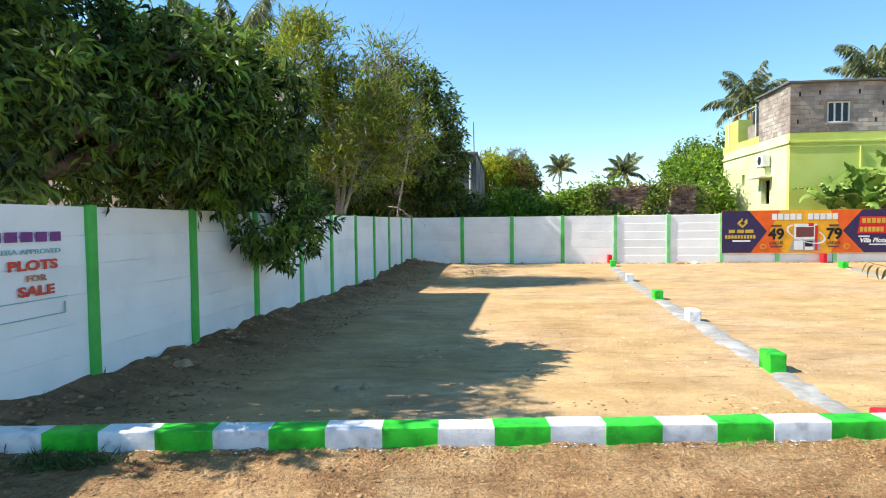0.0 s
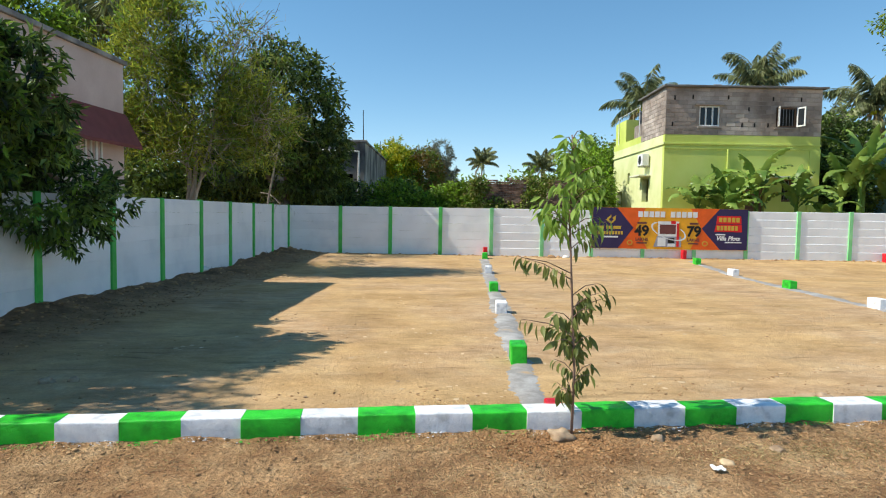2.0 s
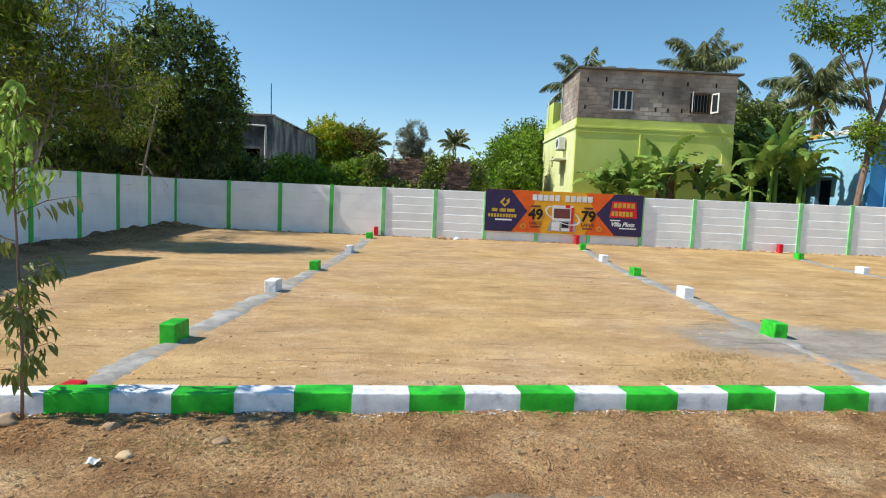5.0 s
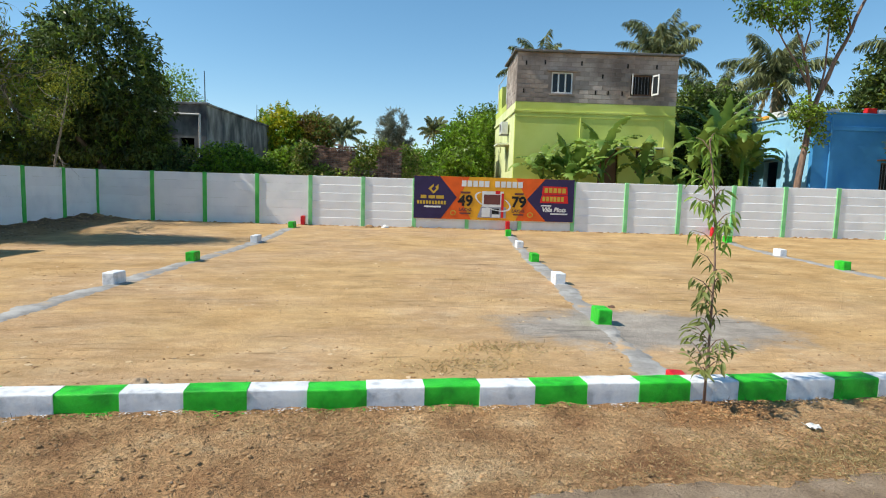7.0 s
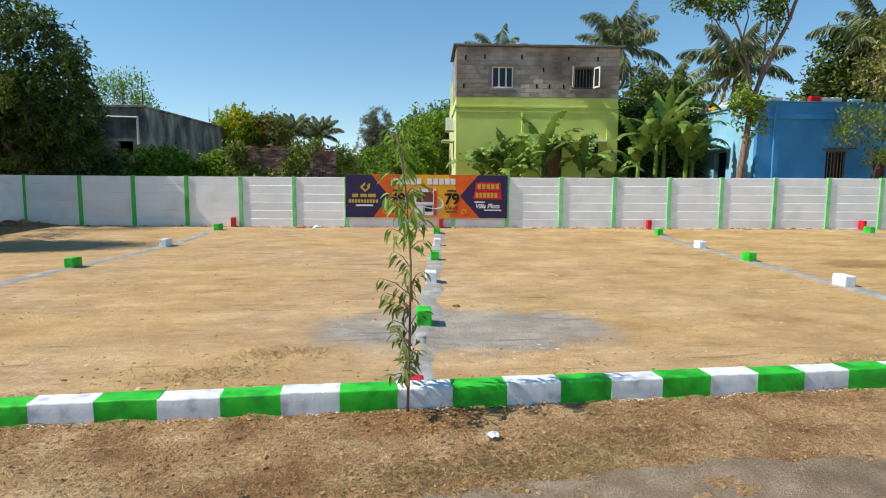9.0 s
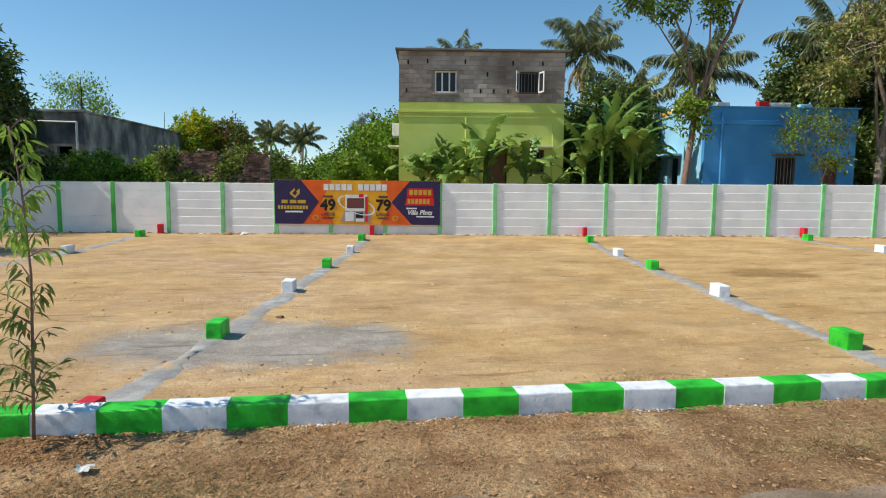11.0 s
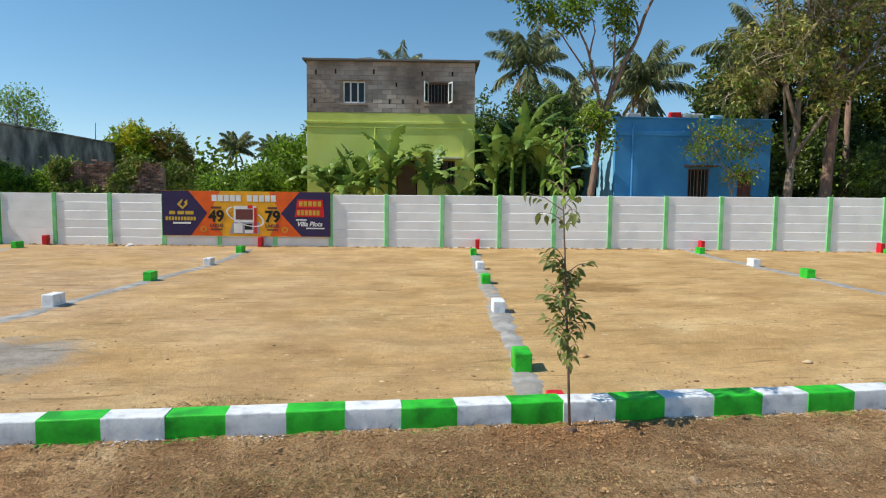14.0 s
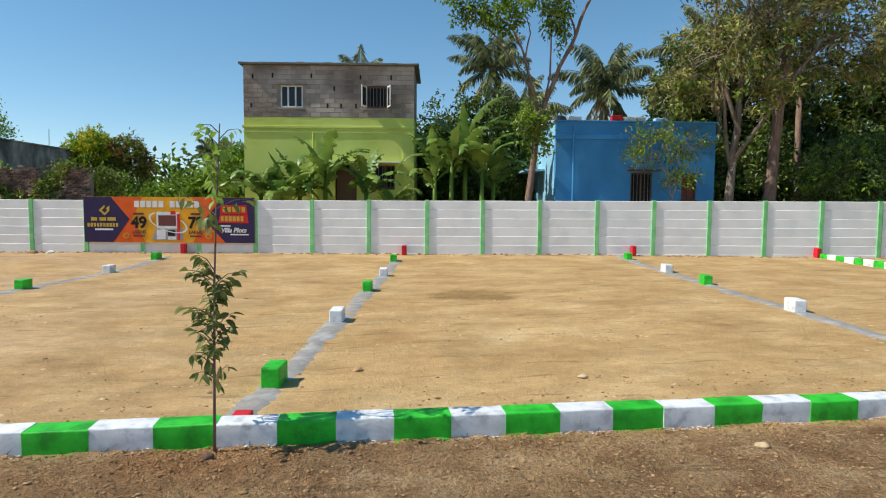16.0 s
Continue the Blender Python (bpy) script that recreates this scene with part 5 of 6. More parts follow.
tree("shade_tree", "big shade tree with dry yellowish foliage and tangled bare twigs", (36.05, 23.6, 0), [(0, 0, 1.2), (0.05, 0, 2.3), (0.15, 0, 3.7)], 0.25,
     [(-0.8, 0.2, 8.4, 1.9, 1.7, 1.7, 620), (1.4, 0, 9.2, 2.3, 2.0, 2.2, 620), (-2.0, 0.4, 6.5, 1.4, 1.3, 1.0, 260), (0.9, -0.4, 6.6, 1.6, 1.2, 0.9, 220), (0.2, 0, 11.2, 2.4, 2.0, 1.6, 560), (-1.6, -2.2, 7.6, 1.5, 0.7, 1.2, 170), (0.9, -1.2, 5.5, 0.9, 0.5, 0.35, 70)],
     "tan_leaf", 7, 0.26, 0.12, "bark", seed=19, shell=0.1, gap=0.60, freq=1.1, second=("bush_leaf", 0.35), back=0.15, tangle=520,
     limbs=[([(0.12, 0, 3.4), (0.3, 0, 5.0), (-0.35, 0, 6.8), (-0.7, 0, 8.2), (-0.9, 0, 10.2)], 0.13, 0.03), ([(0.14, 0, 3.5), (0.35, 0.1, 5.4), (0.5, 0.1, 7.9), (0.6, 0, 9.3), (0.4, 0, 11.4)], 0.16, 0.03), ([(0.10, 0, 3.0), (-0.15, 0.1, 4.8), (-0.25, 0.2, 6.6), (-0.3, 0.2, 8.6)], 0.09, 0.03),
            ([(0.15, -0.2, 3.9), (1.35, -0.4, 5.7), (2.5, -0.5, 7.3), (3.4, -0.5, 8.6), (4.9, -0.4, 9.0), (6.2, -0.3, 8.3)], 0.085, 0.02), ([(2.5, -0.5, 7.3), (3.6, -0.6, 7.6), (4.8, -0.6, 7.1), (5.8, -0.6, 5.8)], 0.04, 0.012), ([(1.35, -0.4, 5.7), (1.3, -0.5, 7.0), (1.9, -0.5, 8.6)], 0.04, 0.012),
            ([(-0.35, 0, 6.8), (-1.5, 0, 7.2), (-2.6, 0.1, 6.6)], 0.04, 0.012), ([(3.4, -0.5, 8.6), (3.7, -0.5, 9.8), (4.6, -0.5, 10.8)], 0.035, 0.012)])
tree("shade_tree", "big shade tree with a straight brown trunk", (38.35, 24.3, 0), [(0.04, 0, 2.3), (0.15, 0, 4.2), (0.28, 0, 6.0), (0.6, 0, 9.1), (0.65, 0, 10.8)], 0.27,
     [(0.5, 0, 9.8, 2.2, 2.0, 2.0, 620), (2.4, 0.4, 8.4, 2.0, 1.6, 1.5, 420), (2.6, 0, 10.8, 2.4, 2, 1.8, 520), (4.8, 0, 9.0, 2.2, 2, 2.3, 520), (3.2, -2.4, 8.6, 1.6, 0.8, 1.2, 160)],
     "tan_leaf", 7, 0.26, 0.12, "bark_red", seed=20, shell=0.1, gap=0.60, freq=1.1, second=("bush_leaf", 0.35), back=0.15, tangle=620,
     limbs=[([(0.4, 0, 7.0), (1.4, 0, 8.2), (2.6, 0.1, 9.0), (4.4, 0.2, 9.6)], 0.10, 0.03), ([(0.6, 0, 9.0), (-0.4, 0, 10.2), (-0.8, 0, 11.6)], 0.08, 0.03), ([(1.4, 0, 8.2), (1.7, 0, 9.8), (2.4, 0, 11.6)], 0.06, 0.02), ([(2.6, 0.1, 9.0), (3.8, -0.4, 7.9), (4.9, -0.6, 6.4)], 0.04, 0.012)])
tree("shade_tree", "slender brown-trunked tree in the shade of the thicket", (41.7, 27.2, 0), [(0, 0, 2.2), (0.02, 0, 4.4), (0.0, 0, 7.2)], 0.22,
     [(0.2, 0.6, 8.6, 1.7, 1.5, 1.6, 420)], "mango_leaf_far", 9, 0.22, 0.09, "bark_red", seed=22, shell=0.3, gap=0.5, limbs=[([(0, 0, 7.0), (0.4, 0.2, 8.2), (0.8, 0.4, 9.4)], 0.09, 0.03)])
tree("mango_tree", "low green mango tree behind the wall", (42.0, 24.0, 0), [(0, 0, 0.8), (0.1, 0, 1.6)], 0.18, [(0, 0, 3.2, 2.3, 1.8, 1.6, 900), (2.6, 0, 3.6, 2.2, 1.8, 2.0, 700), (5, 0, 4.5, 2.5, 2, 3, 700)],
     "mango_leaf_far", 8, 0.24, 0.08, seed=21, shell=0.5, second=("bright_bush", 0.2))


def hanging_twigs(x, y):
    """A bare dry branch hanging over the wall in the corner."""
    rs = np.random.RandomState(61)
    b = thing("dry_branch", Matrix.Translation((x, y, 2.3)), "bare dry branch drooping over the plank wall", "branch")
    part("stem", tube([(-0.5, 0.5, 0.1), (-0.1, 0.1, 0.05), (0.2, -0.4, -0.15), (0.45, -0.8, -0.35)], [0.018, 0.014, 0.010, 0.005], 6), "bark_pale", b)
    for i in range(12):
        s = np.array([-0.1, 0.1, 0.05]) + np.array([0.5, -0.8, -0.35]) * rs.random()
        part("twig", tube(limb_path(s, s + rs.normal(size=3) * np.array([0.35, 0.35, 0.12]) + np.array([0.05, 0, -0.22]), rs, 5, 0.2), [0.006, 0.005, 0.004, 0.003, 0.002], 5), "bark_pale", b)


hanging_twigs(-1.75, 23.6)

# ---------------------------------------------------------------- bushes and far greenery
def bush(name, label, lobes, leaf, k=7, L=0.16, W=0.09, seed=1, second=None, kind="stuff", shell=0.4, gap=0.34):
    rs = np.random.RandomState(seed)
    lobes = [(*q[:6], int(q[6] * 1.8)) for q in lobes]
    P, D = lobes_points(lobes, rs, shell, gap, 0.8)
    L, W = L * 1.15, W * 1.2
    P, D = P[P[:, 2] > 0], D[P[:, 2] > 0]
    b = thing(name, Matrix.Translation((lobes[0][0], lobes[0][1], 0)), label, "bushes", kind=kind)
    P = P - np.array([lobes[0][0], lobes[0][1], 0])
    sel = rs.random(len(P)) < (second[1] if second else 0)
    for mask, mt in ((~sel, leaf), (sel, second[0] if second else leaf)):
        if mask.any():
            p, d = clusters(P[mask], D[mask], k, rs, 1.0, L * 0.7, 0.1)
            leaf_cloud("foliage", p, d, L * rs.uniform(0.6, 1.3, len(p)), W * rs.uniform(0.7, 1.2, len(p)), mt, b, rs)


rb = random.Random(21)
bush("creeper_bushes", "tangled green creepers and bushes behind the wall", [(2.6 + i * 0.72, 27.4 + 0.5 * math.sin(i * 2), 1.9 + 0.25 * math.sin(i * 1.7), 0.9, 0.8, 1.1 + 0.12 * math.sin(i * 3), 240) for i in range(6)], "bush_leaf", 7, 0.15, 0.10, 31, ("bright_bush", 0.6))
bush("creeper_bushes", "dark creepers climbing the brick ruin", [(6.5, 26.6, 2.4, 0.7, 0.5, 0.8, 120), (9.0, 26.6, 2.6, 0.7, 0.4, 0.8, 150), (9.7, 25.9, 3.1, 0.4, 0.3, 0.3, 50), (10.8, 26.5, 2.2, 0.7, 0.6, 1.1, 160), (8.9, 25.85, 2.1, 0.55, 0.15, 0.7, 130), (7.4, 25.8, 1.9, 0.9, 0.12, 0.4, 90), (6.6, 25.9, 2.8, 0.35, 0.2, 0.5, 60)], "bush_leaf", 7, 0.12, 0.08, 32, ("tan_leaf", 0.3))
bush("hedge_bushes", "mixed green bushes beyond the wall", [(6.6 + i * 1.3, 33 + 2.5 * math.sin(i * 2.2), 1.6, 1.3, 1.3, 1.35 + 0.55 * math.sin(i * 2.1), 260) for i in range(7)], "bush_leaf", 7, 0.18, 0.11, 33, ("bright_bush", 0.45))
bush("bright_bushes", "bright green bushy trees beside the house", [(14.3, 34.5, 3.0, 1.6, 1.8, 2.2, 480), (15.9, 38.5, 3.9, 2.0, 2.4, 2.6, 560), (12.2, 36.5, 2.1, 1.5, 1.6, 1.6, 380), (13.6, 31.0, 2.0, 1.0, 1.2, 1.5, 260), (17.7, 43.5, 4.7, 2.2, 2.4, 2.7, 460), (10.0, 38, 1.8, 1.4, 1.6, 1.5, 240)], "bright_bush", 10, 0.21, 0.11, 34, ("bush_leaf", 0.4))
bush("dark_bushes", "dark shaded bushes behind the side wall", [(-5.0 + i * 1.1, 28.5 + 0.8 * math.sin(i), 1.5, 1.2, 1.2, 1.6, 240) for i in range(7)], "mango_leaf_far", 7, 0.18, 0.10, 35, ("olive_leaf", 0.3))
bush("dark_bushes", "dark shaded bushes between the houses", [(24.3 + i * 0.75, 32.0 + 1.5 * math.sin(i * 2), 3.4 + 0.4 * (i % 2), 1.2, 1.2, 3.6 + 0.5 * math.sin(i * 2.6), 480) for i in range(8)], "mango_leaf_far", 7, 0.20, 0.11, 36, ("bush_leaf", 0.4))
bush("dark_bushes", "dark shaded thicket under the big trees", [(37.6 + i * 1.5, 28.5 + 0.8 * math.sin(i * 2), 2.6, 1.6, 1.2, 3.0, 420) for i in range(9)], "mango_leaf_far", 7, 0.24, 0.13, 37, ("bush_leaf", 0.25))
bush("dark_trees", "tall dark trees closing the view behind the shade trees", [(38.2 + i * 2.1, 31.5 + 1.2 * math.sin(i * 2.3), 5.5 + 0.8 * math.sin(i * 1.4), 2.0, 1.6, 4.6, 760) for i in range(8)], "mango_leaf_far", 8, 0.28, 0.14, 41, ("olive_leaf", 0.2))
bush("far_woods", "distant line of green trees and scrub", [(-70 + i * 6.5, 78 + 10 * math.sin(i * 2.7), 2.6, 5, 4, 3.2 + 1.6 * math.sin(i * 1.9), 170) for i in range(34)], "bush_leaf", 8, 0.6, 0.4, 38, ("bright_bush", 0.35))
bush("far_trees", "taller trees behind the houses", [(24 + i * 4.5, 50 + 6 * math.sin(i * 2.1), 4.5, 3.2, 3, 4.2 + 1.2 * math.sin(i * 1.3), 420) for i in range(9)], "bush_leaf", 8, 0.34, 0.2, 39, ("olive_leaf", 0.3))
bush("roadside_tree_tops", "leafy treetops above the roof of the pink building", [(-8.6, 20.0, 7.4, 1.5, 1.4, 1.0, 260), (-7.0, 21.5, 7.9, 1.2, 1.2, 0.8, 160), (-10.6, 20.5, 7.2, 1.8, 1.5, 1.3, 300)], "bush_leaf", 8, 0.20, 0.10, 42, ("bright_bush", 0.3))
bush("side_trees", "dark trees behind the pink building", [(-14 + i * 2.2, 31 + 3 * math.sin(i * 1.7), 3.5, 2.0, 2.0, 3.4, 420) for i in range(5)], "bush_leaf", 8, 0.26, 0.13, 40, ("mango_leaf_far", 0.5))


# ---------------------------------------------------------------- palms
def frond(name, parent, base, az, up, ln, mat, rs, droop=1.0, n=56, wide=0.034):
    """A feathered palm leaf: a curved midrib with leaflets hanging from both sides."""
    h = np.array([math.cos(az), math.sin(az), 0])
    pts = []
    p, el = np.array(base, float), up
    for i in range(13):
        pts.append(p.copy())
        d = h * math.cos(el) + np.array([0, 0, math.sin(el)])
        p = p + d * ln / 12
        el -= droop * (0.03 + 0.013 * i)
    pts = np.array(pts)
    part("midrib", tube([tuple(q) for q in pts], [0.035 * (1 - 0.8 * i / 12) + 0.006 for i in range(13)], 5), mat, parent)
    t = np.repeat(np.linspace(0.12, 0.99, n), 2)
    s = np.tile([1.0, -1.0], n)
    f = t * 12
    i0 = np.minimum(f.astype(int), 11)
    base_p = pts[i0] + (pts[i0 + 1] - pts[i0]) * (f - i0)[:, None]
    tan = unit(pts[i0 + 1] - pts[i0])
    side = unit(np.cross(tan, np.array([0, 0, 1.0]))) * s[:, None]
    D = unit(side * 0.5 + tan * 0.75 + np.array([0, 0, -0.95]) + rs.normal(size=(len(t), 3)) * 0.12)
    Ls = ln * 0.27 * np.sin(np.pi * np.clip(t * 0.86 + 0.1, 0, 1)) ** 0.6
    leaf_cloud("blade", base_p, D, Ls, wide, mat, parent, rs, 0.2, 0.25)


def palm(base, height, lean, n, ln, seed, label, dry=4, r=0.16, wide=0.036):
    rs = np.random.RandomState(seed)
    p = thing("coconut_palm", Matrix.Translation(base), label, "palm tree", "coconut palms")
    pts = [(lean[0] * (t ** 1.6), lean[1] * (t ** 1.6), height * t - 0.1) for t in np.linspace(0, 1, 14)]
    part("trunk", tube(pts, [r * (1.5 if i == 0 else 1.0 - 0.25 * i / 13) for i in range(14)], 10, bump=0.15), "palm_bark", p, smooth=True)
    top = (lean[0], lean[1], height)
    for i in range(n):
        az = i * 2.399 + rs.uniform(-0.2, 0.2)
        f = new("frond")
        f.parent = p
        frond("frond", f, top, az, 1.5 - 1.8 * (i / n) ** 1.35 + rs.uniform(-0.1, 0.1), ln * rs.uniform(0.85, 1.1), "palm_leaf", rs, 0.9 + 0.4 * rs.rand(), wide=wide)
    for i in range(dry):
        f = new("frond")
        f.parent = p
        frond("frond", f, top, i * 2.0 + 0.4, -0.85 + rs.uniform(-0.4, 0.3), ln * 0.75, "palm_dry" if i % 3 else "palm_leaf", rs, 1.0, 40)
    for i in range(5):
        a_ = i * 1.3
        bm = bmesh.new()
        bmesh.ops.create_icosphere(bm, subdivisions=2, radius=0.13, matrix=Matrix.Translation((top[0] + 0.25 * math.cos(a_), top[1] + 0.25 * math.sin(a_), height - 0.3)) @ Matrix.Diagonal((1, 1, 1.25, 1)))
        part("coconut", bm, "yellow_leaf", p, smooth=True)


palm((29.2, 41.9, 0), 11.2, (0.5, 0), 16, 3.7, 51, "tall coconut palm behind the houses", 9)
palm((20.4, 41.3, 0), 9.5, (0.3, 0), 14, 3.2, 52, "coconut palm behind the lime green house", 3)
palm((36.6, 39.6, 0), 9.6, (0.5, 0), 17, 4.0, 53, "coconut palm with some dried fronds behind the blue house", 6)
palm((39.6, 30.0, 0), 9.4, (-0.4, 0), 16, 3.8, 54, "coconut palm among the shade trees", 9)
palm((30.8, 36.0, 0), 6.8, (-0.3, 0), 16, 3.4, 55, "short coconut palm between the houses", 10)
palm((-9.7, 27.5, 0), 8.9, (0.3, 0), 16, 4.2, 56, "coconut palm behind the pink building", 2)
palm((21.2, 113.0, 0), 11.5, (0.3, 0), 16, 3.8, 57, "distant coconut palm above the bushes", 2, wide=0.11)
palm((5.6, 87.0, 0), 8.2, (0.3, 0), 16, 3.4, 58, "distant coconut palm above the bushes", 2, wide=0.11)
palm((3.6, 72.0, 0), 7.4, (0.2, 0), 16, 3.0, 60, "distant coconut palm above the bushes", 2, wide=0.09)
palm((27.0, 92.0, 0), 9.0, (0.3, 0), 16, 3.6, 59, "distant coconut palm above the bushes", 2, wide=0.11)


# ---------------------------------------------------------------- banana plants
def banana(base, h, n, seed, label):
    rs = np.random.RandomState(seed)
    b = thing("banana_plant", Matrix.Translation(base), label, "banana plant", "banana plants")
    part("stem", tube([(0, 0, -0.1), (0.02, 0, h * 0.3), (0.03, 0, h * 0.62)], [0.14, 0.11, 0.07], 9), "fresh_leaf", b, smooth=True)
    for i in range(n):
        az = i * 2.399 + rs.uniform(-0.3, 0.3)
        el, ln = rs.uniform(0.85, 1.52), rs.uniform(0.85, 1.25) * (0.7 + 0.32 * h)
        hv = np.array([math.cos(az), math.sin(az), 0])
        sv = np.array([-math.sin(az), math.cos(az), 0])
        p = np.array([0.03, 0, h * rs.uniform(0.45, 0.6)])
        bm = bmesh.new()
        rows = []
        curl = rs.uniform(0.05, 0.22)
        for j in range(27):
            t = j / 26
            d = hv * math.cos(el) + np.array([0, 0, math.sin(el)])
            nn = -hv * math.sin(el) + np.array([0, 0, math.cos(el)])
            w = 0.33 * (math.sin(math.pi * min(1, max(0, (t - 0.12) / 0.88)) ** 0.8) ** 0.6 if t > 0.12 else 0.06) + 0.015
            cut = [rs.uniform(0.55, 1.05) if rs.rand() < 0.75 else 1 for _ in range(2)]
            sagw = -0.25 * w * rs.uniform(0.2, 1.6)
            rows.append([bm.verts.new(tuple(q)) for q in (p + sv * w * cut[0] + nn * sagw, p + sv * w * 0.5 + nn * 0.02, p, p - sv * w * 0.5 + nn * 0.02, p - sv * w * cut[1] + nn * sagw)])
            p = p + d * ln / 26
            el -= curl * (0.4 + 0.9 * t) * 0.54
        for r0, r1 in zip(rows, rows[1:]):
            for q in range(4):
                if q in (0, 3) and rs.rand() < 0.3:
                    continue
                bm.faces.new((r0[q], r0[q + 1], r1[q + 1], r1[q]))
        part("leaf", bm, "banana_leaf", b, smooth=True)


for i, (x, y, h) in enumerate(((16.9, 26.6, 3.9), (17.7, 26.2, 3.6), (18.5, 26.6, 4.3), (19.6, 26.3, 5.3), (18.1, 26.0, 3.7), (21.3, 25.9, 4.3), (22.4, 25.4, 2.9),
                              (25.0, 26.6, 6.0), (25.7, 27.2, 7.2), (26.3, 26.3, 5.9), (26.9, 26.8, 5.2), (24.3, 26.9, 5.2))):
    banana((x, y, 0), h, 9, 70 + i, "banana plant with broad torn leaves behind the wall")


# ---------------------------------------------------------------- saplings at the kerb
def sapling(base, stem, bunches, seed, label, broad=0.19, size=(0.08, 0.15)):
    """bunches: (height, reach, leaves, droop, material)."""
    rs = np.random.RandomState(seed)
    s = thing("sapling", Matrix.Translation(base), label, "sapling", "saplings along the kerb")
    pts = [Vector(q) for q in stem]
    part("stem", tube(pts, [0.011 * (1 - 0.75 * i / (len(pts) - 1)) + 0.002 for i in range(len(pts))], 7), "bark_red", s, smooth=True)
    meshes = {}
    for mt in ("sapling_leaf", "sapling_top"):
        for v in range(3):
            bm = bmesh.new()
            rows = []
            for j, w in enumerate((0.02, 0.75, 1.0, 0.72, 0.03)):
                t = j / 4
                z = -0.16 * t * t * (1 + v)
                rows.append([bm.verts.new((t, w * broad, z + 0.09 * w)), bm.verts.new((t, 0, z)), bm.verts.new((t, -w * broad, z + 0.09 * w))])
            for r0, r1 in zip(rows, rows[1:]):
                for q in range(2):
                    bm.faces.new((r0[q], r1[q], r1[q + 1], r0[q + 1]))
            me = bpy.data.meshes.new("leaf")
            bm.to_mesh(me)
            bm.free()
            me.materials.append(M[mt])
            for pl in me.polygons:
                pl.use_smooth = True
            meshes[mt, v] = me

    def at(z):
        for p, q in zip(pts, pts[1:]):
            if p.z <= z <= q.z:
                return p + (q - p) * ((z - p.z) / (q.z - p.z))
        return pts[-1]
    for z, reach, count, droop, mt, *aim in bunches:
        p0 = at(z)
        az = aim[0] + rs.uniform(-0.5, 0.5) if aim else rs.uniform(0, 6.28)
        reach = reach * rs.uniform(0.6, 1.15)
        tip = p0 + Vector((math.cos(az) * reach, math.sin(az) * reach, rs.uniform(0.0, 0.10) + reach * 0.25))
        mid = (p0 + tip) / 2 + Vector((0, 0, 0.03))
        part("twig", tube([p0, mid, tip], [0.005, 0.004, 0.002], 5), "bark_red", s)
        for i in range(count):
            t = (i + 1) / count
            q = p0.lerp(tip, t)
            yaw = math.degrees(az) + (70 if i % 2 else -70) * (1 - 0.7 * t) + rs.uniform(-30, 30)
            L = rs.uniform(*size)
            shared("leaf", meshes[mt, rs.randint(3)], Matrix.Translation(q) @ pose(0, 0, 0, 0, 0, yaw) @ pose(0, 0, 0, rs.uniform(-60, 60), droop + rs.uniform(-35, 35), 0) @ Matrix.Diagonal((L, L * rs.uniform(0.8, 1.1), L, 1)), s)


def even(z0, z1, n, reach, count, droop, mt):
    return [(z0 + (z1 - z0) * (i + 0.5) / n, reach, count, droop, mt) for i in range(n)]


SL, ST = "sapling_leaf", "sapling_top"
sapling((3.93, 4.77, -0.07), [(0, 0, -0.1), (0.01, 0, 0.5), (-0.02, 0.02, 1.1), (-0.05, 0.04, 1.7), (-0.03, 0.05, 2.2), (-0.05, 0.05, 2.42)],
        even(0.22, 0.5, 7, 0.2, 8, 60, SL) + even(0.55, 1.0, 11, 0.2, 9, 55, SL) + [(0.80, 0.42, 10, 50, SL, 3.1), (0.72, 0.3, 8, 55, SL, 3.4), (0.95, 0.3, 9, 50, SL, 0.2), (1.02, 0.28, 9, 50, SL, 0.0), (1.12, 0.26, 8, 45, SL, 0.1), (0.98, 0.2, 8, 45, SL, 0.3)]
        + [(1.25, 0.42, 11, 65, SL, 3.1), (1.3, 0.48, 11, 65, SL, 3.3), (1.5, 0.45, 9, 65, SL, 0.1)] + even(1.58, 1.8, 9, 0.36, 10, 60, ST) + even(1.75, 2.1, 9, 0.24, 9, 50, ST) + even(2.05, 2.4, 9, 0.12, 7, 35, ST), 81, "leafy young sapling planted in soil against the kerb", 0.17, (0.08, 0.15))
sapling((12.05, 4.88, -0.07), [(0, 0, -0.1), (0.02, 0.02, 0.6), (0.03, 0.04, 1.2), (-0.01, 0.06, 1.8), (-0.08, 0.08, 2.25)],
        even(0.22, 0.55, 10, 0.3, 8, 20, SL) + even(0.6, 1.2, 9, 0.15, 6, 30, SL) + [(0.95, 0.3, 9, 40, SL, 3.1), (0.85, 0.28, 9, 40, SL, 3.4)] + even(1.3, 1.7, 8, 0.2, 8, 45, ST) + even(1.65, 2.25, 9, 0.14, 7, 40, ST) + [(1.75, 0.26, 8, 40, ST, 0.2)], 82, "young sapling with narrow drooping leaves against the kerb", 0.13, (0.08, 0.145))
sapling((20.38, 5.0, -0.07), [(0, 0, -0.1), (-0.01, 0.08, 0.6), (-0.02, 0.16, 1.2), (-0.02, 0.26, 1.8), (0.0, 0.34, 2.5)],
        even(0.42, 0.68, 6, 0.24, 6, 45, SL) + even(0.68, 1.36, 26, 0.19, 9, 10, SL) + even(1.62, 1.85, 5, 0.3, 7, 40, SL) + even(1.85, 2.45, 12, 0.2, 6, 30, ST), 83, "thin young sapling with a leafy middle against the kerb", 0.25, (0.06, 0.11))


